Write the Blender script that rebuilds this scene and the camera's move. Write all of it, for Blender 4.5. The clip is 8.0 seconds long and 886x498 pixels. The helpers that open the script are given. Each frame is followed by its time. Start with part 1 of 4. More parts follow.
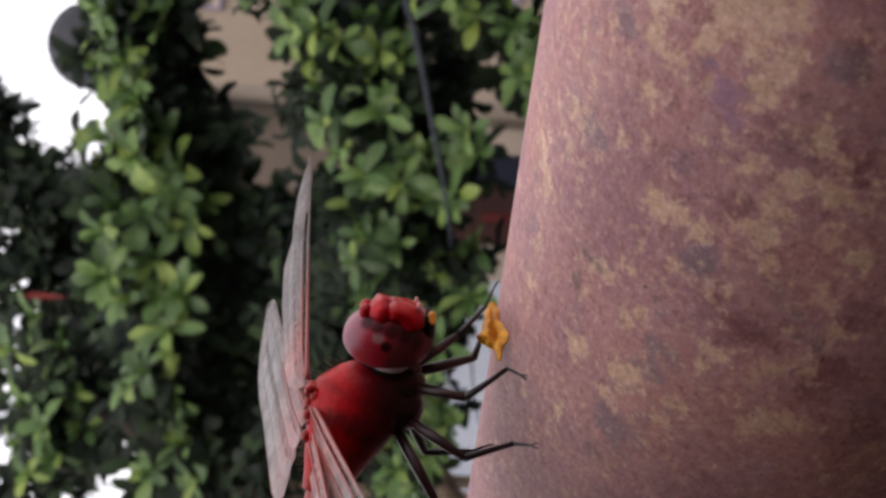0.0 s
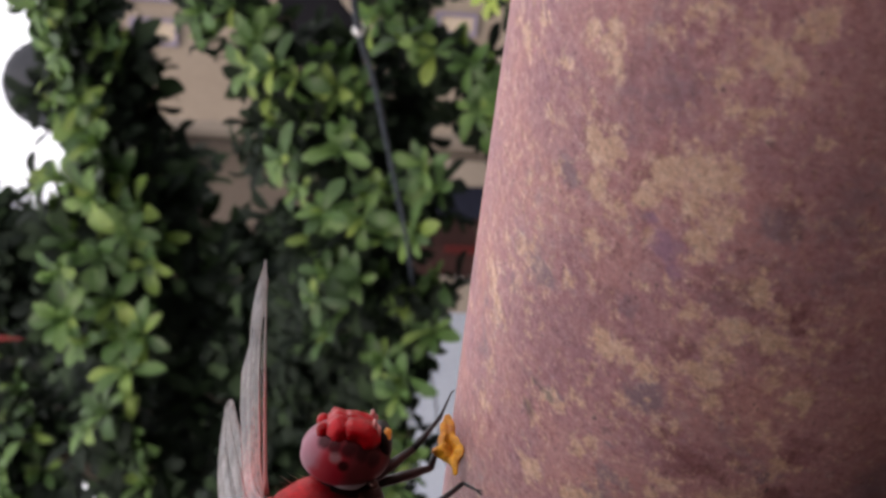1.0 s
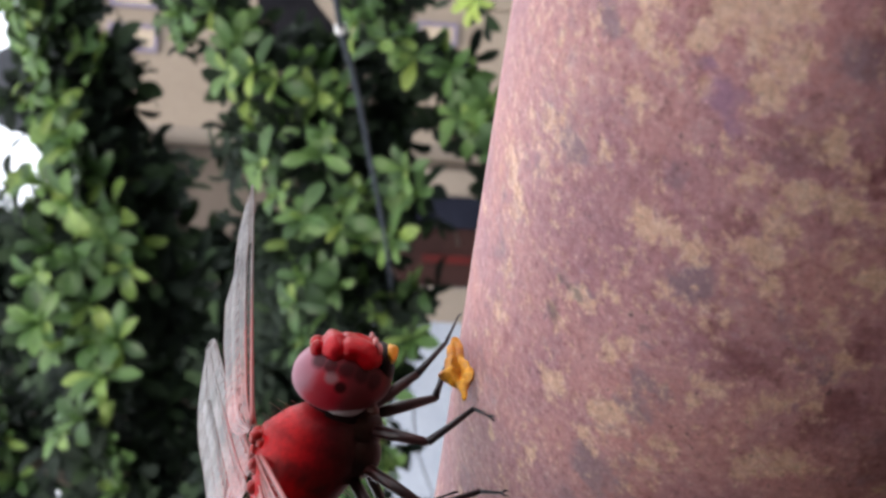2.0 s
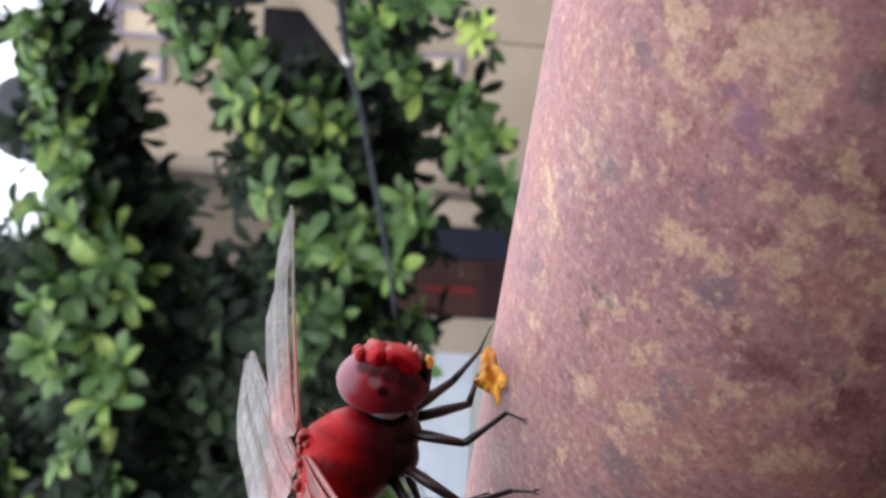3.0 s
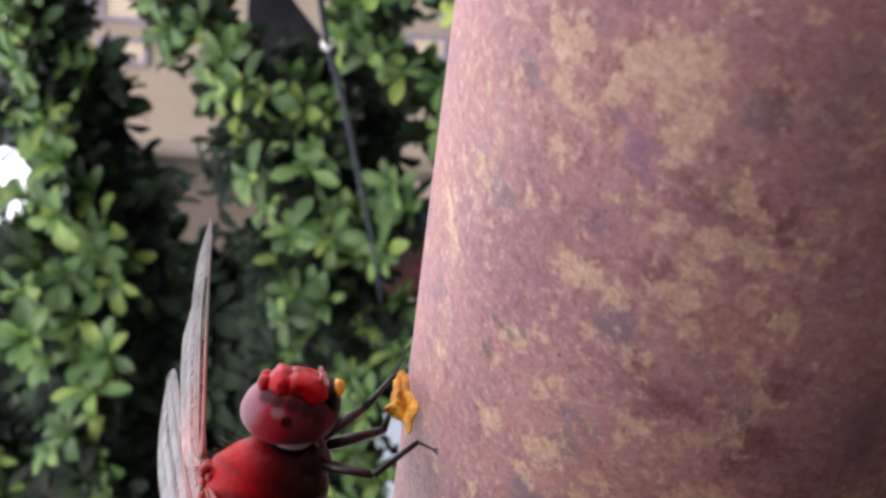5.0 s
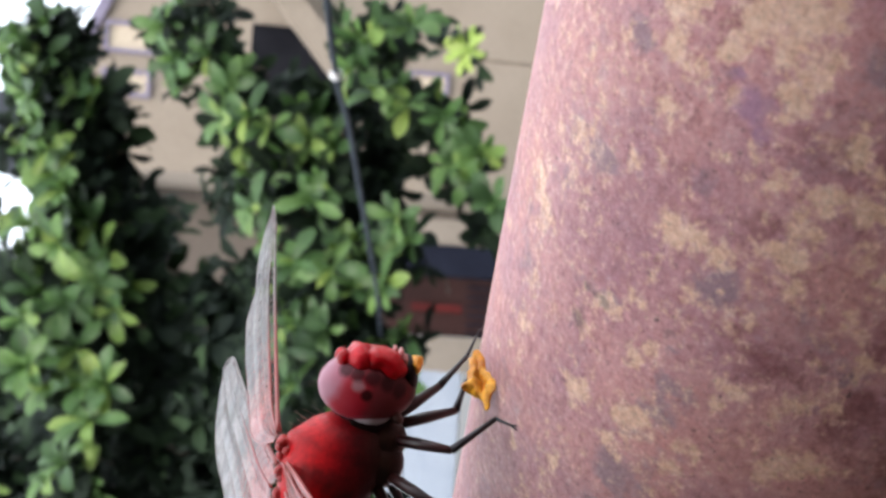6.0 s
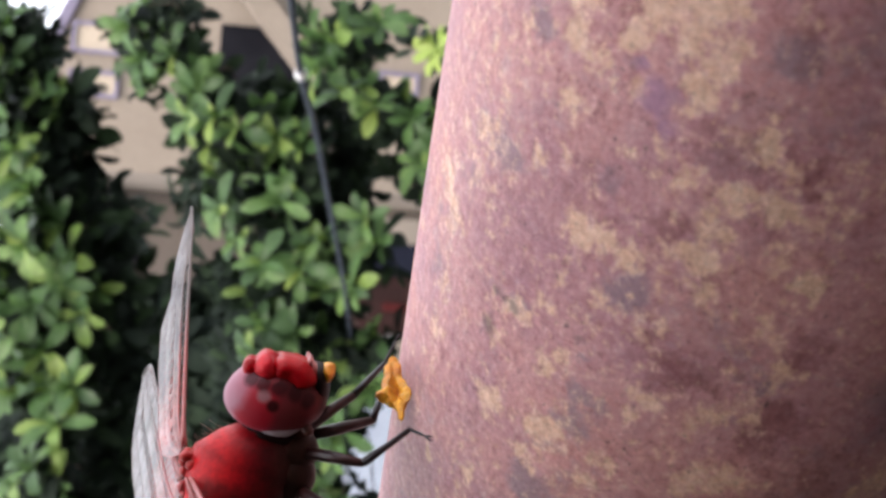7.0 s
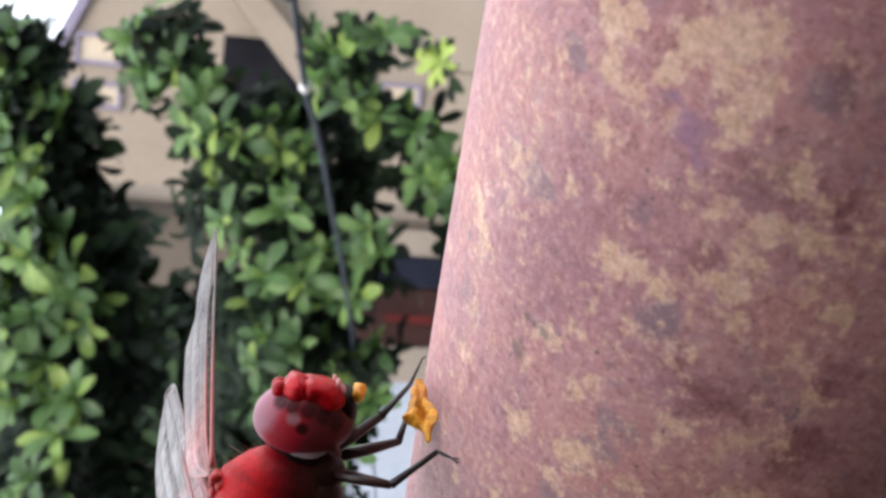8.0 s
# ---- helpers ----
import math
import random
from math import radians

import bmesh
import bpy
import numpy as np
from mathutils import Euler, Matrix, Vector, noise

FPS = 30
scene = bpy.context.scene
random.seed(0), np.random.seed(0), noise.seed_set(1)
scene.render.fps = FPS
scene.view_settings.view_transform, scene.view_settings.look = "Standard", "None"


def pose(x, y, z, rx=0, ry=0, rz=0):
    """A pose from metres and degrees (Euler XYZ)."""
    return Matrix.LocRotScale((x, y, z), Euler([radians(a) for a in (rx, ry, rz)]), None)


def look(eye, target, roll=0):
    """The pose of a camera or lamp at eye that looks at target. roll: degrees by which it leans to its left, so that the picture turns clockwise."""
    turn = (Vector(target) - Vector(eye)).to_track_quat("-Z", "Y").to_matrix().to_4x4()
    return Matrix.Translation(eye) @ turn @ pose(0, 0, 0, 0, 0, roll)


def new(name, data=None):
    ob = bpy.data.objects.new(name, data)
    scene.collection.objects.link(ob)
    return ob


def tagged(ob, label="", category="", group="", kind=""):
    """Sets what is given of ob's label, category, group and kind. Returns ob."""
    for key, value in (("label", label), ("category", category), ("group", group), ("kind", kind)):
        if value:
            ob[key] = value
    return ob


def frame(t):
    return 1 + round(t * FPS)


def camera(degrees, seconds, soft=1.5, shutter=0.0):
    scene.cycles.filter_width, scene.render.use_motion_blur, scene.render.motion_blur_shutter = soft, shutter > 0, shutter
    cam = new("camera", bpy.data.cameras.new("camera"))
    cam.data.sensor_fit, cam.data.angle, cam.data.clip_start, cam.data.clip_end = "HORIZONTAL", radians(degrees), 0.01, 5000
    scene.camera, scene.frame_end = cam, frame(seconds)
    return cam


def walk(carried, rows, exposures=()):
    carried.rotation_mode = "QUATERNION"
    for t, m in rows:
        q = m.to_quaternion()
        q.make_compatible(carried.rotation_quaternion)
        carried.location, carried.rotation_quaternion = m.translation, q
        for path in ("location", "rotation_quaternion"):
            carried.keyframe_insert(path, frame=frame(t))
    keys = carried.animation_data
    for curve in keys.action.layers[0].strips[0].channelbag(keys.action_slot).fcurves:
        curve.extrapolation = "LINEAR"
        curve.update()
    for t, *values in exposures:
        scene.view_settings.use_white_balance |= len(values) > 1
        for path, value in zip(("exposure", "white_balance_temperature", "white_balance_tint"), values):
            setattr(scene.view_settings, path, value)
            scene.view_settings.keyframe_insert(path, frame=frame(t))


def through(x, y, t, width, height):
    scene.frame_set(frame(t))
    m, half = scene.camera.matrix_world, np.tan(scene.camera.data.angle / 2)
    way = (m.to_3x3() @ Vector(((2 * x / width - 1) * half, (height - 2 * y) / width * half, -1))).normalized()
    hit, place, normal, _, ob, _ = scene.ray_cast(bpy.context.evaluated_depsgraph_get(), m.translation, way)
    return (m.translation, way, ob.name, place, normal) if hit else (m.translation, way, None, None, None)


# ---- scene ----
cam = camera(40.5, 8.0, soft=2.8)
cam.data.dof.use_dof, cam.data.dof.focus_distance, cam.data.dof.aperture_fstop = True, 0.088, 95
PATH = [
    (0.0, (0.05841, -0.06909, 1.13108), (-0.00595, 0.00724, 1.12541), -86.15),
    (0.2, (0.05939, -0.06939, 1.13044), (-0.00447, 0.00733, 1.12441), -86.29),
    (0.5, (0.06236, -0.07009, 1.12839), (-0.00062, 0.00738, 1.12272), -86.50),
    (0.8, (0.06611, -0.07159, 1.12877), (0.00069, 0.00953, 1.12374), -86.56),
    (1.0, (0.06448, -0.06618, 1.13098), (0.00241, 0.01174, 1.12223), -87.15),
    (1.2, (0.06020, -0.06530, 1.13181), (-0.00144, 0.01281, 1.12186), -87.44),
    (2.3, (0.05267, -0.06348, 1.13199), (-0.00808, 0.01528, 1.12164), -86.16),
    (2.5, (0.05475, -0.06505, 1.13308), (-0.00525, 0.01437, 1.12344), -86.33),
    (2.7, (0.05472, -0.06664, 1.13352), (-0.00482, 0.01279, 1.12388), -86.43),
    (3.0, (0.05524, -0.06906, 1.13490), (-0.00400, 0.01086, 1.12474), -86.16),
    (3.2, (0.05468, -0.06954, 1.13375), (-0.00479, 0.01022, 1.12287), -86.55),
    (3.5, (0.05504, -0.06883, 1.13223), (-0.00429, 0.01087, 1.12094), -86.12),
    (4.0, (0.05660, -0.06606, 1.13024), (-0.00260, 0.01371, 1.11870), -85.96),
    (4.2, (0.05657, -0.06539, 1.13024), (-0.00259, 0.01428, 1.11781), -85.80),
    (5.3, (0.05427, -0.06440, 1.12869), (-0.00625, 0.01447, 1.11783), -87.01),
    (5.5, (0.05170, -0.06585, 1.12952), (-0.00714, 0.01419, 1.11801), -86.27),
    (5.8, (0.05119, -0.06807, 1.13356), (-0.00768, 0.01308, 1.12343), -85.78),
    (6.0, (0.05204, -0.06706, 1.13449), (-0.00585, 0.01371, 1.12334), -85.67),
    (6.2, (0.05397, -0.06941, 1.13287), (-0.00475, 0.01387, 1.12104), -85.51),
    (6.5, (0.05235, -0.06783, 1.13028), (-0.00537, 0.01296, 1.11836), -86.05),
    (7.0, (0.05032, -0.06397, 1.13009), (-0.00723, 0.01668, 1.11658), -85.94),
    (7.3, (0.05052, -0.06549, 1.12968), (-0.00725, 0.01622, 1.11672), -85.52),
    (7.5, (0.05010, -0.06479, 1.12827), (-0.00703, 0.01626, 1.11533), -85.95),
    (8.0, (0.05143, -0.06418, 1.13193), (-0.00542, 0.01701, 1.11865), -85.85),
]
walk(cam, [(t, look(eye, target, roll)) for t, eye, target, roll in PATH],
     [(0.0, 0.77, 7100, 18), (1.2, 0.86, 7100, 18), (2.3, 1.45, 6500, 10), (3.0, 1.43, 6500, 10), (4.2, 1.41, 6700, 14),
      (5.5, 1.43, 6700, 15), (6.0, 1.62, 6400, 8), (6.5, 1.60, 6500, 10), (7.0, 1.60, 6600, 13), (7.5, 1.60, 6600, 13), (8.0, 1.62, 6500, 10)])

# ---- world, sun, exposure ----
world = bpy.data.worlds.new("world")
scene.world = world
world.use_nodes = True
wn = world.node_tree
sky = wn.nodes.new("ShaderNodeTexSky")
sky.sky_type, sky.sun_disc = "NISHITA", False
sky.sun_elevation, sky.sun_rotation = radians(51), radians(161)
sky.air_density, sky.dust_density, sky.ozone_density = 1.0, 4.0, 0.6
veil = wn.nodes.new("ShaderNodeMix")                    # thin white cloud over the whole sky
veil.data_type = "RGBA"
veil.inputs["Factor"].default_value = 0.6
veil.inputs[7].default_value = (9.0, 9.3, 9.8, 1)
wn.links.new(sky.outputs["Color"], veil.inputs[6])
wn.links.new(veil.outputs[2], wn.nodes["Background"].inputs["Color"])
wn.nodes["Background"].inputs["Strength"].default_value = 0.15
sun = new("sun", bpy.data.lights.new("sun", "SUN"))
sun.data.energy, sun.data.angle, sun.data.color = 0.7, radians(10), (1.0, 0.94, 0.85)
sun.matrix_world = look((0.9, -2.6, 3.4), (0, 0, 0))

# ---- frames of the plan ----
HEADING = 38.9
YARD = pose(0.055, -0.067, 1.128, 0, 0, HEADING + 1.35)      # x: across, y: away from the porch, z: over eye level
PERCH = Vector((-11.0, 1.7, 21.2))                     # the foot of the dragonfly, in mm from the pipe's axis
FLY = pose(0, 0, 1.1, 0, 0, HEADING) @ Matrix.Translation(PERCH / 1000)


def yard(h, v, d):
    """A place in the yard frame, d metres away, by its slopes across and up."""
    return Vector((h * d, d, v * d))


# ---- materials ----
def material(name):
    m = bpy.data.materials.new(name)
    m.use_nodes = True
    return m, m.node_tree, m.node_tree.nodes["Principled BSDF"]


def node(nt, kind, **values):
    n = nt.nodes.new(kind)
    for key, value in values.items():
        n.inputs[key].default_value = value
    return n


def ramp(nt, source, stops):
    r = nt.nodes.new("ShaderNodeValToRGB")
    e = r.color_ramp.elements
    while len(e) < len(stops):
        e.new(0.5)
    for k, (p, c) in enumerate(stops):
        e[k].position, e[k].color = p, (*c, 1)
    nt.links.new(source, r.inputs["Fac"])
    return r.outputs["Color"]


def mixed(nt, factor, a, b, blend="MIX"):
    m = nt.nodes.new("ShaderNodeMix")
    m.data_type, m.blend_type = "RGBA", blend
    for sock, v in ((m.inputs["Factor"], factor), (m.inputs[6], a), (m.inputs[7], b)):
        if isinstance(v, (int, float)):
            sock.default_value = v
        elif isinstance(v, tuple):
            sock.default_value = (*v, 1)
        else:
            nt.links.new(v, sock)
    return m.outputs[2]


def noise_of(nt, scale, detail=4.0, rough=0.55, stretch=(1, 1, 1), shift=(0, 0, 0)):
    tc = nt.nodes.new("ShaderNodeTexCoord")
    mp = nt.nodes.new("ShaderNodeMapping")
    mp.inputs["Scale"].default_value = stretch
    mp.inputs["Location"].default_value = shift
    n = node(nt, "ShaderNodeTexNoise", Scale=scale, Detail=detail, Roughness=rough)
    nt.links.new(tc.outputs["Object"], mp.inputs["Vector"])
    nt.links.new(mp.outputs["Vector"], n.inputs["Vector"])
    return n.outputs["Fac"]


def bumped(nt, bsdf, height, distance, strength=0.6):
    b = node(nt, "ShaderNodeBump", Strength=strength, Distance=distance)
    nt.links.new(height, b.inputs["Height"])
    nt.links.new(b.outputs["Normal"], bsdf.inputs["Normal"])


def surface(name, dark, light, scale, fine, roughness, bump=0.0, metal=0.0, coat=0.0, grain=0.25, shine=0.5):
    m, nt, b = material(name)
    col = ramp(nt, noise_of(nt, scale), [(0.3, dark), (0.7, light)])
    speck = ramp(nt, noise_of(nt, fine, 3), [(0.3, (1 - grain,) * 3), (0.7, (1 + grain * 0.4,) * 3)])
    nt.links.new(mixed(nt, 1.0, col, speck, "MULTIPLY"), b.inputs["Base Color"])
    b.inputs["Roughness"].default_value, b.inputs["Metallic"].default_value = roughness, metal
    b.inputs["Coat Weight"].default_value, b.inputs["Specular IOR Level"].default_value = coat, shine
    if bump:
        bumped(nt, b, noise_of(nt, fine, 4), bump)
    return m


def near(nt, places, ragged=0.0):
    """How near a point lies to the nearest of a few places (x, y, z, reach in mm): 1 at one of them, 0 beyond its reach."""
    tc = nt.nodes.new("ShaderNodeTexCoord")
    here = tc.outputs["Object"]
    if ragged:
        warp = node(nt, "ShaderNodeTexNoise", Scale=330.0, Detail=7.0, Roughness=0.68)
        nt.links.new(here, warp.inputs["Vector"])
        about = nt.nodes.new("ShaderNodeVectorMath")
        about.operation = "SUBTRACT"
        nt.links.new(warp.outputs["Color"], about.inputs[0])
        about.inputs[1].default_value = (0.5, 0.5, 0.5)
        shift = nt.nodes.new("ShaderNodeVectorMath")
        shift.operation = "MULTIPLY_ADD"
        nt.links.new(about.outputs[0], shift.inputs[0])
        shift.inputs[1].default_value = (ragged,) * 3
        nt.links.new(here, shift.inputs[2])
        here = shift.outputs[0]
    total = None
    for x, y, z, reach in places:
        d = nt.nodes.new("ShaderNodeVectorMath")
        d.operation = "DISTANCE"
        d.inputs[1].default_value = (x / 1000, y / 1000, z / 1000)
        nt.links.new(here, d.inputs[0])
        r = node(nt, "ShaderNodeMapRange")
        r.inputs["From Min"].default_value, r.inputs["From Max"].default_value = reach / 1000, reach / 3000
        nt.links.new(d.outputs["Value"], r.inputs["Value"])
        if total is None:
            total = r.outputs["Result"]
        else:
            m = nt.nodes.new("ShaderNodeMath")
            m.operation = "MAXIMUM"
            nt.links.new(total, m.inputs[0])
            nt.links.new(r.outputs["Result"], m.inputs[1])
            total = m.outputs[0]
    return total


def summed(nt, *terms):
    total = None
    for source, weight in terms:
        m = nt.nodes.new("ShaderNodeMath")
        m.operation = "MULTIPLY_ADD"
        nt.links.new(source, m.inputs[0])
        m.inputs[1].default_value = weight
        if total is not None:
            nt.links.new(total, m.inputs[2])
        else:
            m.inputs[2].default_value = 0.0
        total = m.outputs[0]
    return total


UPPER_FLAKES = [(28.8, -12.1, 17.1, 1.8), (26.6, -12.4, 16.9, 1.4), (25.9, -13.3, 16.1, 1.1), (29.7, -15.8, 13.8, 1.7), (30.6, -16.7, 12.7, 1.9), (31.4, -17.5, 11.5, 1.4), (29.2, -16.7, 12.6, 1.7), (28.7, -17.6, 11.3, 1.5), (28.0, -15.1, 14.5, 1.3), (25.1, -14.2, 15.4, 1.3), (25.1, -15.5, 14.1, 1.1), (26.5, -17.3, 11.8, 1.4), (23.9, -16.5, 13.0, 1.1), (22.1, -16.0, 13.5, 0.9), (22.6, -17.1, 12.0, 1.6), (26.9, -19.1, 8.6, 1.0), (25.2, -19.0, 8.8, 1.2), (23.2, -12.5, 16.8, 1.2), (19.5, -12.0, 17.2, 1.2), (16.7, -14.5, 15.2, 1.5), (17.5, -16.0, 13.6, 1.2), (20.1, -18.5, 9.8, 1.6), (22.1, -18.9, 9.1, 1.3), (21.9, -19.6, 7.3, 1.3)]
LOWER_FLAKES = [(14.2, -13.9, 15.7, 1.2), (16.7, -16.4, 13.1, 1.4), (18.3, -18.6, 9.6, 1.4), (9.2, -12.5, 16.8, 1.3), (11.2, -13.9, 15.7, 1.5), (16.2, -18.9, 9.1, 1.4), (7.3, -14.2, 15.4, 1.3), (8.7, -15.5, 14.0, 1.0), (2.2, -11.5, 17.5, 1.4), (9.4, -18.1, 10.6, 1.7), (7.5, -18.0, 10.8, 1.3), (10.5, -19.9, 6.7, 1.7), (9.4, -20.2, 5.4, 1.7), (12.9, -20.4, 4.6, 1.7), (3.4, -15.0, 14.6, 1.3), (3.6, -17.5, 11.5, 1.3), (4.7, -20.1, 6.0, 2.3), (3.6, -19.6, 7.3, 1.8), (4.8, -20.5, 4.4, 1.8), (1.0, -17.5, 11.6, 1.3), (-4.2, -12.0, 17.2, 1.2), (-6.4, -7.8, 19.4, 0.9), (0.4, -14.6, 15.0, 1.1), (18.8, -20.3, 5.3, 1.1)]
OUTER_FLAKES = [(34.9, -10.4, 18.2, 1.1), (34.1, -11.8, 17.3, 1.1), (37.2, -14.2, 15.4, 1.2), (35.2, -16.9, 12.4, 1.4), (33.1, -16.6, 12.7, 1.3), (34.4, -17.9, 10.8, 1.2), (31.1, -3.6, 20.6, 1.0), (33.3, -5.7, 20.2, 1.0), (32.2, -8.7, 19.1, 0.9), (37.8, -17.9, 10.9, 1.2), (40.0, -18.5, 9.8, 1.5), (35.4, -14.7, 14.9, 0.8), (36.5, -19.5, 7.7, 1.2), (31.3, -11.8, 17.3, 1.2), (30.1, -12.5, 16.8, 1.1), (33.7, -15.5, 14.0, 1.1), (33.2, -16.3, 13.1, 1.2), (35.1, -19.3, 8.0, 1.1), (35.3, -18.0, 10.8, 0.9), (28.9, -8.0, 19.4, 0.6), (29.4, -12.0, 17.1, 1.4), (35.2, -16.9, 12.4, 1.4), (35.9, -12.1, 17.1, 1.1)]
EDGE_FLAKES = [(12.9, -4.4, 20.7, 1.3), (11.9, -5.5, 20.5, 1.5), (10.8, -6.4, 20.2, 1.7), (9.0, -6.5, 20.2, 1.5), (6.5, -6.3, 20.2, 1.4), (3.2, -6.0, 20.3, 1.6), (0.2, -6.1, 20.3, 1.3), (15.1, -5.7, 20.4, 1.2), (15.2, -7.7, 19.8, 1.0), (9.9, -8.7, 19.3, 1.1), (6.1, -9.3, 19.1, 1.2), (-4.0, -5.7, 20.4, 1.4), (23.1, -2.9, 20.8, 0.6), (21.5, -3.3, 20.7, 0.5), (19.6, -6.2, 20.0, 0.7), (18.0, -2.1, 20.8, 0.5), (16.9, -6.5, 19.9, 0.7), (-1.7, -5.1, 20.3, 0.7), (-7.4, -6.3, 20.0, 0.8), (3.2, -4.7, 20.4, 0.7), (7.3, -5.6, 20.2, 0.8)]
BARE_SHADE_SPOTS = [(7.3, -20.2, 5.4, 2.0), (8.5, -20.4, 4.7, 1.9), (7.0, -20.7, 3.3, 1.2), (5.9, -20.9, 1.4, 3.0), (15.2, -20.5, 4.1, 2.5), (24.3, -18.3, 10.1, 2.6), (27.0, -18.4, 10.1, 1.7), (30.5, -18.9, 9.1, 1.8), (17.5, -19.0, 8.9, 1.3), (24.4, -19.7, 7.0, 1.5), (19.4, -17.3, 11.8, 1.8), (29.3, -14.6, 15.0, 1.5), (12.6, -17.8, 11.1, 1.7), (11.5, -18.8, 9.3, 1.7), (10.2, -20.7, 3.4, 1.7), (23.2, -13.8, 15.8, 1.3), (17.3, -17.5, 11.6, 0.9)]
GREY_SPOTS = [(14.7, -17.1, 12.1, 1.8), (26.0, -10.5, 18.1, 1.5), (9.9, -12.5, 16.8, 1.4), (9.9, -16.5, 13.0, 0.8), (18.1, -10.0, 18.4, 1.5), (11.8, -20.2, 5.5, 1.1), (-1.3, -15.2, 14.4, 2.0), (4.6, -16.0, 13.6, 1.6), (20.1, -15.3, 14.3, 1.2), (29.4, -19.0, 8.9, 1.5), (26.6, -15.2, 14.4, 0.9), (6.7, -16.4, 13.1, 1.3), (14.9, -7.2, 19.7, 0.7)]
VIOLET_SPOTS = [(25.4, -16.2, 13.3, 1.3), (24.7, -16.7, 12.7, 0.8), (26.6, -15.4, 14.2, 0.7)]
DARK_SPOTS = [(7.3, -10.7, 18.0, 0.9), (9.9, -11.1, 17.7, 0.5), (9.6, -11.6, 17.5, 0.5), (9.5, -12.2, 17.0, 0.5), (12.0, -19.8, 6.8, 0.6), (10.6, -15.7, 13.8, 0.5)]


def rusted_paint():
    m, nt, b = material("rusted_paint")
    broad = noise_of(nt, 60, 4, 0.55, (0.9, 1, 1), (0.3, 0.1, 0.2))
    flake = noise_of(nt, 210, 12, 0.76, (0.9, 1, 1))
    fine = noise_of(nt, 700, 10, 0.78, (1, 1, 1), (0.4, 0.2, 0.7))
    crumb = noise_of(nt, 1500, 9, 0.78, (1, 1, 1), (0.9, 0.5, 0.3))
    grit = noise_of(nt, 3200, 5, 0.78)
    base = ramp(nt, crumb, [(0.28, (0.29, 0.093, 0.094)), (0.43, (0.49, 0.212, 0.209)), (0.57, (0.60, 0.302, 0.294)), (0.72, (0.80, 0.54, 0.51))])
    tint = ramp(nt, noise_of(nt, 110, 7, 0.66, (1, 1, 1), (0.8, 0.3, 0.1)), [(0.34, (0.78, 0.72, 0.84)), (0.5, (1.0, 0.99, 1.0)), (0.66, (1.12, 1.06, 0.96))])
    base = mixed(nt, 1.0, base, tint, "MULTIPLY")
    tan = ramp(nt, crumb, [(0.28, (0.50, 0.24, 0.15)), (0.48, (0.76, 0.47, 0.315)), (0.70, (0.97, 0.72, 0.55))])
    # grey-violet films in the mauve coat
    film = noise_of(nt, 170, 9, 0.7, (1, 1, 1), (0.2, 0.9, 0.5))
    col = mixed(nt, ramp(nt, summed(nt, (film, 1.0), (crumb, 0.2), (near(nt, GREY_SPOTS, 0.005), 0.17)), [(0.64, (0, 0, 0)), (0.80, (0.7,) * 3)]), base, (0.25, 0.165, 0.20))
    # bare maroon rust; the spots along the lower edge also paint its shade
    bare = noise_of(nt, 150, 10, 0.74, (1, 1, 1), (0.7, 0.4, 0.9))
    value = summed(nt, (bare, 1.0), (fine, -0.2), (crumb, -0.1), (near(nt, BARE_SHADE_SPOTS, 0.008), 0.23))
    col = mixed(nt, ramp(nt, value, [(0.42, (0, 0, 0)), (0.66, (0.72,) * 3)]), col, ramp(nt, crumb, [(0.35, (0.13, 0.024, 0.027)), (0.65, (0.32, 0.085, 0.082))]))
    # tan undercoat where the mauve coat has flaked off, in patches and in crumbs
    patch = summed(nt, (flake, 0.8), (fine, 0.6), (crumb, 0.12), (broad, 0.1), (near(nt, UPPER_FLAKES, 0.0055), 0.17), (near(nt, LOWER_FLAKES, 0.0055), 0.17), (near(nt, OUTER_FLAKES, 0.0055), 0.15), (near(nt, EDGE_FLAKES, 0.0055), 0.11))
    gone = ramp(nt, patch, [(0.85, (0, 0, 0)), (0.97, (0.9,) * 3)])
    col = mixed(nt, gone, col, tan)
    flecks = noise_of(nt, 1000, 9, 0.78, (1, 1, 1), (0.1, 0.6, 0.3))
    col = mixed(nt, ramp(nt, summed(nt, (flecks, 1.0), (broad, 0.25), (flake, 0.25)), [(0.80, (0, 0, 0)), (0.87, (0.7,) * 3)]), col, tan)
    col = mixed(nt, ramp(nt, near(nt, VIOLET_SPOTS, 0.0035), [(0.05, (0, 0, 0)), (0.9, (0.7,) * 3)]), col, (0.36, 0.175, 0.29))
    col = mixed(nt, ramp(nt, near(nt, DARK_SPOTS, 0.003), [(0.1, (0, 0, 0)), (0.9, (0.62,) * 3)]), col, (0.10, 0.062, 0.065))
    # pits and pale grains
    pits = ramp(nt, summed(nt, (noise_of(nt, 1900, 5, 0.72, (1, 1, 1), (0.5, 0.8, 0.2)), 1.0), (flake, 0.25)), [(0.42, (0.34,) * 3), (0.50, (1,) * 3)])
    specks = ramp(nt, grit, [(0.30, (0.5,) * 3), (0.42, (0.92,) * 3), (0.58, (1.0,) * 3), (0.72, (1.4,) * 3)])
    col = mixed(nt, 1.0, mixed(nt, 1.0, col, pits, "MULTIPLY"), specks, "MULTIPLY")
    nt.links.new(col, b.inputs["Base Color"])
    nt.links.new(ramp(nt, flake, [(0.3, (0.40,) * 3), (0.7, (0.66,) * 3)]), b.inputs["Roughness"])
    bumped(nt, b, summed(nt, (flake, 0.5), (fine, 0.45), (crumb, 0.2), (grit, 0.2), (gone, -0.14)), 0.0009, 0.65)
    return m


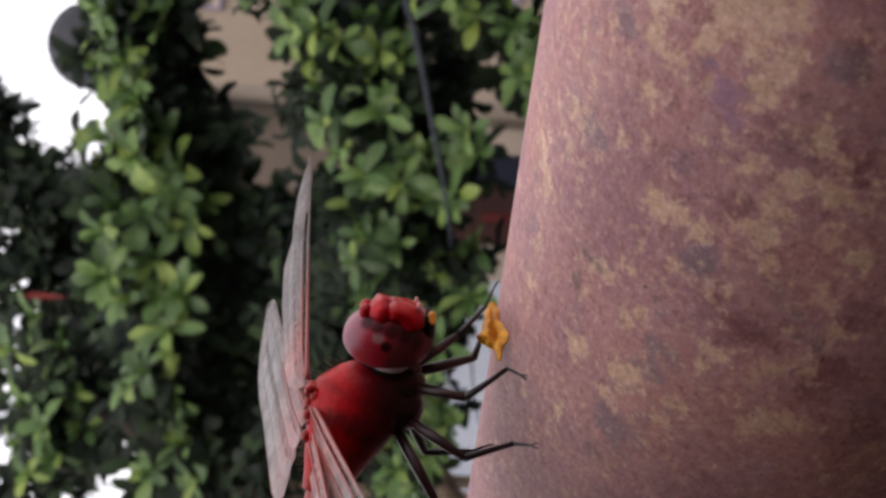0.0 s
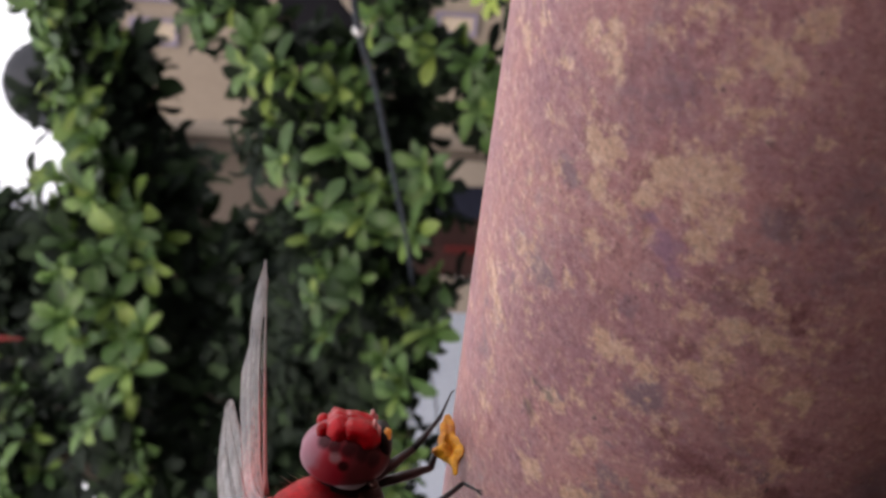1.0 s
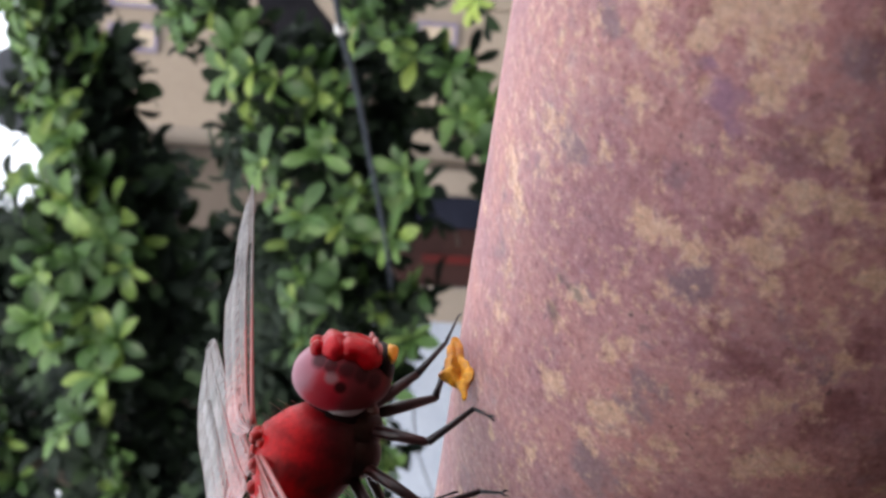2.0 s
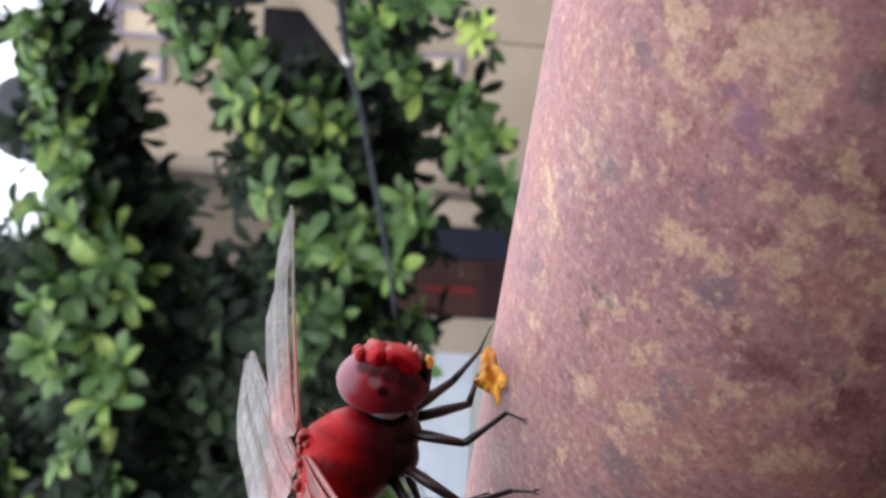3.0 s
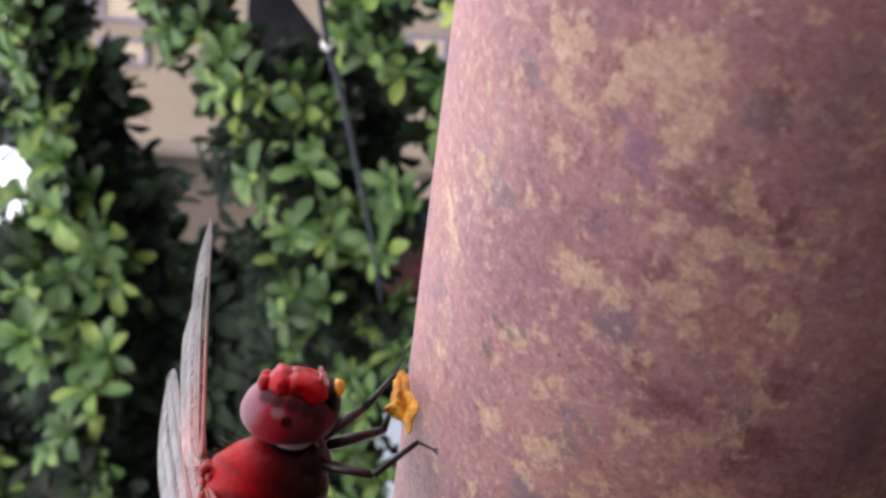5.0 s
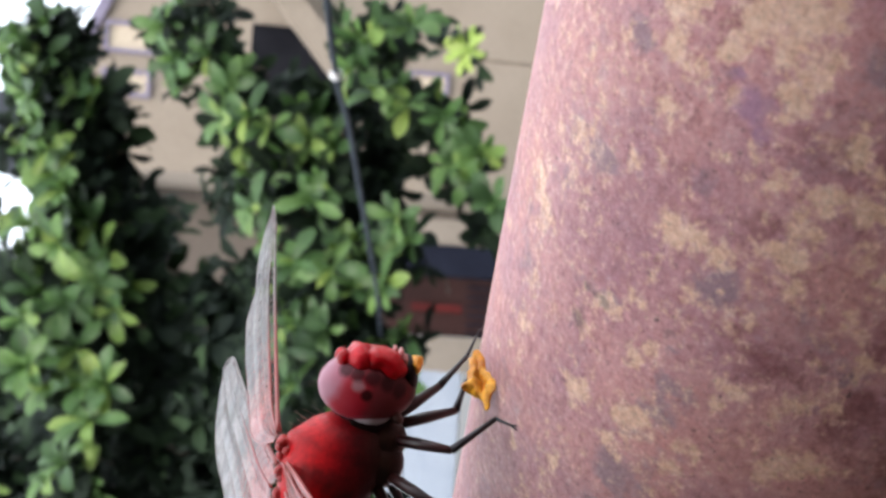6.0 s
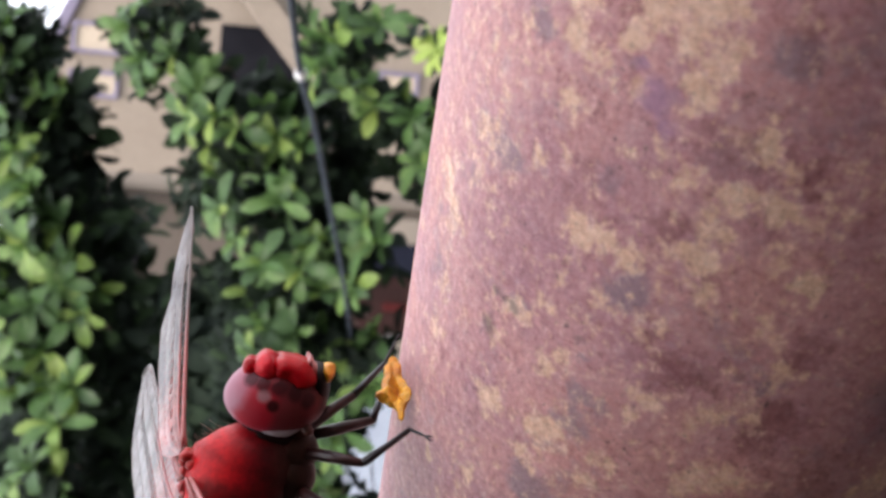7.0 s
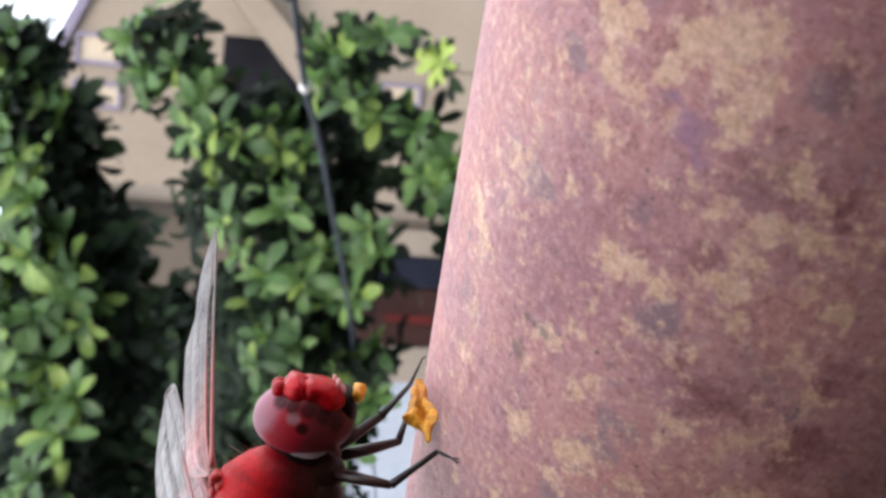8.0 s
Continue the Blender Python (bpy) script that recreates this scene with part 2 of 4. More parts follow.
def leaf_green(name, stops, through=0.3, roughness=0.38, shine=0.25):
    m, nt, b = material(name)
    g = nt.nodes.new("ShaderNodeNewGeometry")
    col = ramp(nt, g.outputs["Random Per Island"], stops)
    vary = ramp(nt, noise_of(nt, 30, 3), [(0.3, (0.75,) * 3), (0.7, (1.15,) * 3)])
    col = mixed(nt, 1.0, col, vary, "MULTIPLY")
    nt.links.new(col, b.inputs["Base Color"])
    b.inputs["Roughness"].default_value, b.inputs["Specular IOR Level"].default_value = roughness, shine
    t = nt.nodes.new("ShaderNodeBsdfTranslucent")
    nt.links.new(mixed(nt, 1.0, col, (1.05, 1.15, 0.55), "MULTIPLY"), t.inputs["Color"])
    s = nt.nodes.new("ShaderNodeMixShader")
    s.inputs[0].default_value = through
    nt.links.new(b.outputs[0], s.inputs[1])
    nt.links.new(t.outputs[0], s.inputs[2])
    nt.links.new(s.outputs[0], nt.nodes["Material Output"].inputs["Surface"])
    return m


def wing_film(name, thin):
    m, nt, b = material(name)
    base = ramp(nt, near(nt, [(-1.0, 1.0, 14.0, 14.0), (-1.0, -1.0, 14.0, 14.0)], 0.003), [(0.0, (0.165, 0.130, 0.119)), (0.35, (0.25, 0.15, 0.13)), (0.8, (0.40, 0.09, 0.075))])
    stain = ramp(nt, noise_of(nt, 330, 5, 0.6, (1, 1, 1), (0.3, 0.5, 0.1)), [(0.36, (0.42, 0.36, 0.33)), (0.56, (1.1, 1.0, 0.9))])
    cells = node(nt, "ShaderNodeTexVoronoi", Scale=1900.0)
    cells.feature = "DISTANCE_TO_EDGE"
    tc = nt.nodes.new("ShaderNodeTexCoord")
    nt.links.new(tc.outputs["Object"], cells.inputs["Vector"])
    net = ramp(nt, cells.outputs["Distance"], [(0.03, (0.45, 0.38, 0.36)), (0.10, (1.0, 1.0, 1.0))])
    base = mixed(nt, 1.0, base, net, "MULTIPLY")
    nt.links.new(mixed(nt, 1.0, base, stain, "MULTIPLY"), b.inputs["Base Color"])
    b.inputs["Roughness"].default_value = 0.28
    tr = nt.nodes.new("ShaderNodeBsdfTransparent")
    s = nt.nodes.new("ShaderNodeMixShader")
    nt.links.new(ramp(nt, noise_of(nt, 420, 6, 0.65), [(0.34, (0.55 * thin,) * 3), (0.5, (0.72 * thin,) * 3), (0.64, (0.9 * thin,) * 3)]), s.inputs[0])
    nt.links.new(tr.outputs[0], s.inputs[1])
    nt.links.new(b.outputs[0], s.inputs[2])
    nt.links.new(s.outputs[0], nt.nodes["Material Output"].inputs["Surface"])
    bumped(nt, b, noise_of(nt, 700, 3), 0.00006, 0.4)
    return m


RUST = rusted_paint()
PLASTER = surface("beige_plaster", (0.178, 0.145, 0.113), (0.222, 0.185, 0.15), 1.2, 25, 0.85, 0.002, grain=0.08)
# darker copy of the beige plaster: the set-back wall's shade is painted in
PLASTER_SHADED = surface("shaded_plaster", (0.075, 0.060, 0.050), (0.10, 0.082, 0.068), 1.2, 25, 0.85, 0.002, grain=0.08)
LIME = surface("bluish_limewash", (0.24, 0.28, 0.35), (0.31, 0.35, 0.42), 1.5, 30, 0.85, 0.003)
CREAM = surface("cream_paint", (0.33, 0.275, 0.205), (0.40, 0.335, 0.26), 2.0, 40, 0.7, 0.002)
UNSEEN_PLASTER = surface("unseen_plaster", (0.07, 0.058, 0.05), (0.095, 0.08, 0.068), 1.5, 40, 0.85, 0.003)
FLOOR = surface("unseen_brown_floor", (0.032, 0.024, 0.019), (0.05, 0.038, 0.03), 2, 40, 0.8, 0.003)
NAVY = surface("navy_paint", (0.007, 0.008, 0.016), (0.012, 0.014, 0.025), 3, 40, 0.7, shine=0.1)
CONCRETE = surface("pale_concrete", (0.145, 0.145, 0.145), (0.20, 0.20, 0.20), 0.6, 12, 0.85, 0.004)
VIOLET = surface("violet_grey_paint", (0.13, 0.11, 0.17), (0.17, 0.15, 0.21), 5, 60, 0.6)
DARK = surface("interior_shade", (0.006, 0.006, 0.008), (0.012, 0.012, 0.015), 3, 30, 0.9, shine=0.05)
MAROON = surface("maroon_paint", (0.022, 0.010, 0.009), (0.036, 0.016, 0.014), 3, 40, 0.7, shine=0.1)
SCARLET = surface("red_paint", (0.05, 0.009, 0.009), (0.085, 0.012, 0.011), 3, 40, 0.6, shine=0.1)
PLASTIC = surface("black_plastic", (0.022, 0.025, 0.032), (0.032, 0.036, 0.044), 2, 50, 0.7, shine=0.2)
STRING = surface("white_string", (0.55, 0.56, 0.58), (0.72, 0.72, 0.72), 300, 900, 0.8, 0.0004)
CABLE = surface("blue_grey_cable", (0.020, 0.026, 0.038), (0.040, 0.049, 0.066), 40, 300, 0.65, 0.0003, shine=0.15)
BARK = surface("grey_brown_bark", (0.05, 0.035, 0.025), (0.13, 0.095, 0.065), 25, 140, 0.9, 0.004)
LEAF = leaf_green("glossy_leaf", [(0.0, (0.031, 0.063, 0.024)), (0.35, (0.060, 0.120, 0.040)), (0.75, (0.104, 0.182, 0.056)), (1.0, (0.180, 0.250, 0.060))], 0.3, 0.42)
RED_LEAF = surface("dull_red_leaf", (0.13, 0.014, 0.014), (0.21, 0.028, 0.024), 60, 300, 0.6, shine=0.2)
LEAF_LIGHT = leaf_green("lime_leaf", [(0.0, (0.20, 0.30, 0.06)), (1.0, (0.36, 0.45, 0.12))])
# dark copy of the leaf colour, holding the shade deep inside the foliage
LEAF_SHADED = leaf_green("shaded_leaf", [(0.0, (0.009, 0.013, 0.011)), (0.7, (0.014, 0.022, 0.014)), (1.0, (0.024, 0.042, 0.019))], 0.04, 0.7, 0.06)
def thorax_material():
    m, nt, b = material("thorax_cuticle")
    tc = nt.nodes.new("ShaderNodeTexCoord")
    xyz = nt.nodes.new("ShaderNodeSeparateXYZ")
    nt.links.new(tc.outputs["Object"], xyz.inputs[0])
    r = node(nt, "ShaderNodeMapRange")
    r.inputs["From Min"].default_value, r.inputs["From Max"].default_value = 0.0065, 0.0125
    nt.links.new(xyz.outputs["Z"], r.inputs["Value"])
    # red back to brown belly; the low stops also hold the underside's shade
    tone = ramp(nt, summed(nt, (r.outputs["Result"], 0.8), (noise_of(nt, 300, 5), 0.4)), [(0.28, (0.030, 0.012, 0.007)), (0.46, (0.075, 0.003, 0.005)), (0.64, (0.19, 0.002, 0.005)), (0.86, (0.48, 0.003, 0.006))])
    speck = ramp(nt, noise_of(nt, 2500, 3), [(0.3, (0.7,) * 3), (0.7, (1.1,) * 3)])
    for place in (-0.0002, -0.0031):                    # dark sutures running down the side
        slant = summed(nt, (xyz.outputs["X"], 1.0), (xyz.outputs["Z"], -0.35), (noise_of(nt, 300, 4), 0.0022))
        off = nt.nodes.new("ShaderNodeMath")
        off.operation = "SUBTRACT"
        nt.links.new(slant, off.inputs[0])
        off.inputs[1].default_value = place - 0.0027
        size = nt.nodes.new("ShaderNodeMath")
        size.operation = "ABSOLUTE"
        nt.links.new(off.outputs[0], size.inputs[0])
        wide = node(nt, "ShaderNodeMapRange")
        wide.inputs["From Min"].default_value, wide.inputs["From Max"].default_value = 0.00005, 0.0006
        nt.links.new(size.outputs[0], wide.inputs["Value"])
        speck = mixed(nt, 1.0, speck, ramp(nt, wide.outputs["Result"], [(0.0, (0.72, 0.66, 0.66)), (1.0, (1, 1, 1))]), "MULTIPLY")
    tone = mixed(nt, 1.0, tone, speck, "MULTIPLY")
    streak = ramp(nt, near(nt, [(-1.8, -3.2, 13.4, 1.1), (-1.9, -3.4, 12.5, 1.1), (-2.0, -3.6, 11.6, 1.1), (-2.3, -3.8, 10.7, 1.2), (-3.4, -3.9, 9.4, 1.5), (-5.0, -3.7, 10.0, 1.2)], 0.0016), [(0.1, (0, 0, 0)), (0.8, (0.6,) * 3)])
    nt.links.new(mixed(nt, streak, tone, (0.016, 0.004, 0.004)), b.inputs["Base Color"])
    b.inputs["Roughness"].default_value, b.inputs["Specular IOR Level"].default_value = 0.45, 0.18
    bumped(nt, b, noise_of(nt, 700, 4), 0.0003, 0.4)
    return m


THORAX = thorax_material()
RED_BODY = surface("scarlet_cuticle", (0.30, 0.006, 0.005), (0.46, 0.012, 0.008), 260, 1500, 0.42, 0.00005)
RED_BROW = surface("pinkish_red_cuticle", (0.34, 0.003, 0.009), (0.54, 0.012, 0.02), 600, 1700, 0.32, 0.00008, shine=0.14)
RED_FACE = surface("bright_red_cuticle", (0.26, 0.001, 0.004), (0.46, 0.003, 0.007), 500, 1600, 0.32, 0.00008, shine=0.14)
HAIR = surface("pale_hair", (0.16, 0.07, 0.05), (0.26, 0.14, 0.10), 300, 900, 0.6)
BROWN_BODY = surface("brown_cuticle", (0.05, 0.012, 0.008), (0.10, 0.03, 0.018), 300, 1500, 0.45, 0.00005)
THIGH = surface("brown_thigh", (0.014, 0.005, 0.006), (0.05, 0.013, 0.012), 300, 1200, 0.38)
SOOT = surface("sooty_cuticle", (0.006, 0.003, 0.003), (0.018, 0.006, 0.006), 400, 1500, 0.5, shine=0.1)
LEG = surface("dark_leg", (0.008, 0.006, 0.008), (0.024, 0.013, 0.016), 300, 1200, 0.4)
ORANGE = surface("orange_flake", (0.72, 0.24, 0.008), (0.88, 0.42, 0.02), 350, 1800, 0.5, 0.0001)
PETAL = surface("orange_petal", (0.55, 0.15, 0.002), (0.97, 0.46, 0.012), 750, 1900, 0.5, 0.0002)
WHITE = surface("pale_rim", (0.42, 0.36, 0.38), (0.55, 0.48, 0.50), 400, 1500, 0.5)
PINK = surface("pink_cuticle", (0.42, 0.07, 0.07), (0.55, 0.20, 0.18), 500, 1800, 0.4, 0.00004)
VEIN, vt, vb = material("wing_vein")
vt.links.new(ramp(vt, near(vt, [(-1.0, 2.0, 14.0, 17.0), (-1.0, -2.0, 14.0, 17.0)]), [(0.05, (0.15, 0.105, 0.095)), (0.6, (0.34, 0.07, 0.06))]), vb.inputs["Base Color"])
vb.inputs["Roughness"].default_value = 0.4
FILM, CLEAR = wing_film("wing_film", 1.0), wing_film("clear_wing_film", 0.25)


def eye_material():
    m, nt, b = material("compound_eye")
    tc = nt.nodes.new("ShaderNodeTexCoord")
    xyz = nt.nodes.new("ShaderNodeSeparateXYZ")
    nt.links.new(tc.outputs["Object"], xyz.inputs[0])
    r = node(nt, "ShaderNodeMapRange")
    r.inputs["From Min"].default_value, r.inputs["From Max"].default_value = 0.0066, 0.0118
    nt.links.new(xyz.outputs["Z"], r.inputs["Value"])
    # mauve upper stops paint the sky's reflection into the eye's own colour
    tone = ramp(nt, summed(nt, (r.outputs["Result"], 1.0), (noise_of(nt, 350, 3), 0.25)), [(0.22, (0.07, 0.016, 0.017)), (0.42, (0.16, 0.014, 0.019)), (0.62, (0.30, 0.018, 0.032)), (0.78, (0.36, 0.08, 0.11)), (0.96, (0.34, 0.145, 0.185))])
    def blot(col, places, colour, most, ragged=0.0008):
        return mixed(nt, ramp(nt, near(nt, places, ragged), [(0.03, (0, 0, 0)), (0.75, (most,) * 3)]), col, colour)

    tone = blot(tone, [(3.28, -3.90, 9.57, 1.5), (2.68, -3.30, 9.99, 1.5), (3.80, -4.13, 9.29, 1.5)], (0.36, 0.012, 0.022), 0.8)
    tone = blot(tone, [(3.29, -3.89, 7.22, 1.7), (3.51, -3.62, 6.40, 1.7), (2.41, -3.23, 7.32, 1.7), (2.86, -3.31, 6.53, 1.7)], (0.18, 0.030, 0.034), 0.75)
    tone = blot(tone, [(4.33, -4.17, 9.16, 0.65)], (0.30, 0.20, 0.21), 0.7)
    # dark seam along the face, with the forehead's shadow painted into it
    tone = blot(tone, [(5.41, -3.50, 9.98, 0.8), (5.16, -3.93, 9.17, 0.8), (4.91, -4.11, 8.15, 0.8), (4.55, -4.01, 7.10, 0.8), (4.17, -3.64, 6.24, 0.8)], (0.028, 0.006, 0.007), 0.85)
    tone = blot(tone, [(3.68, -4.20, 8.56, 0.55)], (0.006, 0.002, 0.002), 0.9, 0.0)
    nt.links.new(tone, b.inputs["Base Color"])
    b.inputs["Roughness"].default_value, b.inputs["Coat Weight"].default_value, b.inputs["Coat Roughness"].default_value = 0.45, 0.18, 0.32
    b.inputs["Specular IOR Level"].default_value = 0.06
    v = node(nt, "ShaderNodeTexVoronoi", Scale=6500)
    nt.links.new(tc.outputs["Object"], v.inputs["Vector"])
    bumped(nt, b, v.outputs["Distance"], 0.00003, 0.4)
    return m


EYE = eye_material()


# ---- mesh helpers ----
def part(name, bm, mat, parent=None, label="", smooth=True):
    me = bpy.data.meshes.new(name)
    if smooth:
        for f in bm.faces:
            f.smooth = True
    bm.to_mesh(me)
    bm.free()
    me.materials.append(mat)
    ob = new(name, me)
    if parent:
        ob.parent = parent
    return tagged(ob, label)


def from_arrays(name, verts, faces, mat, parent=None, label="", smooth=True):
    me = bpy.data.meshes.new(name)
    me.from_pydata(verts, [], faces)
    if smooth:
        me.polygons.foreach_set("use_smooth", [True] * len(me.polygons))
    me.materials.append(mat)
    ob = new(name, me)
    if parent:
        ob.parent = parent
    return tagged(ob, label)


def add_box(bm, lo, hi, bevel=0.0):
    size = [b - a for a, b in zip(lo, hi)]
    mid = [(a + b) / 2 for a, b in zip(lo, hi)]
    made = bmesh.ops.create_cube(bm, size=1, matrix=Matrix.Translation(mid) @ Matrix.Diagonal((*size, 1)))
    if bevel:
        edges = list({e for v in made["verts"] for e in v.link_edges})
        bmesh.ops.bevel(bm, geom=edges, offset=bevel, segments=2, affect="EDGES", profile=0.5)


def box(name, lo, hi, mat, parent=None, bevel=0.0, label=""):
    bm = bmesh.new()
    add_box(bm, lo, hi, bevel)
    return part(name, bm, mat, parent, label, smooth=False)


def add_loft(bm, rings, closed=True):
    """Rings of equal length, joined side to side, with caps."""
    rows = [[bm.verts.new(p) for p in ring] for ring in rings]
    n = len(rows[0])
    for a, b in zip(rows, rows[1:]):
        for k in range(n):
            bm.faces.new((a[k], a[(k + 1) % n], b[(k + 1) % n], b[k]))
    if closed:
        bm.faces.new(rows[0][::-1])
        bm.faces.new(rows[-1])


def circle(centre, along, radius_a, radius_b, n, up=Vector((0, 0, 1))):
    along = along.normalized()
    side = along.cross(up)
    side = side.normalized() if side.length > 1e-5 else Vector((1, 0, 0))
    top = side.cross(along)
    return [centre + side * (radius_a * math.cos(2 * math.pi * k / n)) + top * (radius_b * math.sin(2 * math.pi * k / n)) for k in range(n)]


def add_tube(bm, points, radii, n=8):
    points = [Vector(p) for p in points]
    rings = []
    for k, p in enumerate(points):
        along = points[min(k + 1, len(points) - 1)] - points[max(k - 1, 0)]
        rings.append(circle(p, along, radii[k], radii[k], n))
    add_loft(bm, rings)


def add_ball(bm, centre, radii, turn=None, u=24, v=16):
    m = Matrix.Translation(centre) @ (turn or Matrix()) @ Matrix.Diagonal((*radii, 1))
    return bmesh.ops.create_uvsphere(bm, u_segments=u, v_segments=v, radius=1, matrix=m)["verts"]


def smooth_line(points, steps):
    """A Catmull-Rom line through the points."""
    pts = [Vector(p) for p in points]
    pts = [2 * pts[0] - pts[1], *pts, 2 * pts[-1] - pts[-2]]
    out = []
    for a, b, c, d in zip(pts, pts[1:], pts[2:], pts[3:]):
        for s in range(steps):
            t = s / steps
            out.append(0.5 * ((2 * b) + (c - a) * t + (2 * a - 5 * b + 4 * c - d) * t * t + (3 * b - a - 3 * c + d) * t ** 3))
    return out + [pts[-2]]


# ---- setting ----
ground = box("ground", (-400, -400, -1.6), (400, 400, -1.3), CONCRETE)
tagged(ground, "pale concrete yard running out to the horizon", "ground", kind="structure")


# unseen enclosure, added to block light from behind and overhead and cut bounce
def porch():
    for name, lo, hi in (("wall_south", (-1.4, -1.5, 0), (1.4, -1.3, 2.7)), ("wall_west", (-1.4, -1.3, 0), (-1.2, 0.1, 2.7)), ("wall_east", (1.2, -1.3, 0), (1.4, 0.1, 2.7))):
        tagged(box(name, lo, hi, UNSEEN_PLASTER), "plain unseen porch wall, added to block light", "wall", kind="structure")
    tagged(box("floor", (-1.4, -1.5, -1.3), (1.4, 0.1, 0), FLOOR), "unseen dull brown porch floor, kept dark to limit bounce", "floor", kind="structure")
    tagged(box("ceiling", (-1.4, -1.5, 2.7), (1.4, -0.8, 2.85), UNSEEN_PLASTER), "plain unseen porch ceiling, added to block sky light", "ceiling", kind="structure")


porch()


# ---- the rusted pipe ----
PIPE_R = 0.02095


def pipe():
    nx, na = 700, 120
    x = np.linspace(-1.2, 1.2, nx)
    a = np.linspace(0, 2 * np.pi, na, endpoint=False)
    xx, aa = np.meshgrid(x, a, indexing="ij")
    r = PIPE_R + 0.00006 * np.sin(aa * 5 + xx * 31) + 0.00005 * np.sin(aa * 11 - xx * 97)
    verts = np.stack([xx, r * np.cos(aa), r * np.sin(aa)], -1).reshape(-1, 3)
    i, j = np.meshgrid(np.arange(nx - 1), np.arange(na), indexing="ij")
    k = (j + 1) % na
    faces = np.stack([i * na + j, i * na + k, (i + 1) * na + k, (i + 1) * na + j], -1).reshape(-1, 4)
    ob = from_arrays("pipe", verts.tolist(), faces.tolist(), RUST)
    ob.matrix_world = pose(0, 0, 1.1)
    tagged(ob, "rusted steel rail pipe with flaking mauve paint", "pipe")


pipe()


# ---- dragonfly ----
def mm(x, y, z):
    return (Vector((x, y, z)) - PERCH) / 1000


def body_ring(x, y, z, half_w, half_h, n=28):
    return [mm(x, y + half_w * math.cos(2 * math.pi * k / n), z + half_h * math.sin(2 * math.pi * k / n)) for k in range(n)]


def lobe(name, places, mat, parent, label=""):
    """A rounded body part made of a few swollen lobes."""
    bm = bmesh.new()
    for x, y, z, a, b, c in places:
        add_ball(bm, mm(x, y, z), (a / 1000, b / 1000, c / 1000))
    return part(name, bm, mat, parent, label)


def swollen(name, places, mat, parent, label="", grip=5.0, u=44, v=30, rough=0.0, lump=500):
    """One skin drawn over several lobes (x, y, z and radii in mm), star-shaped about their middle."""
    mid = [sum(p[q] for p in places) / len(places) for q in range(3)]
    lobes = np.array(places, float)

    def field(p):
        return float(np.exp(-grip * ((((p - lobes[:, :3]) / lobes[:, 3:]) ** 2).sum(1) - 1)).sum()) - 1

    bm = bmesh.new()
    made = bmesh.ops.create_uvsphere(bm, u_segments=u, v_segments=v, radius=1)["verts"]
    for vert in made:
        d = np.array(vert.co)
        lo, hi = 0.0, 12.0
        for _ in range(22):
            half = (lo + hi) / 2
            if field(np.array(mid) + d * half) > 0:
                lo = half
            else:
                hi = half
        vert.co = mm(*(np.array(mid) + d * lo))
        if rough:
            vert.co += Vector(noise.noise_vector(vert.co * lump)) * rough
    return part(name, bm, mat, parent, label)


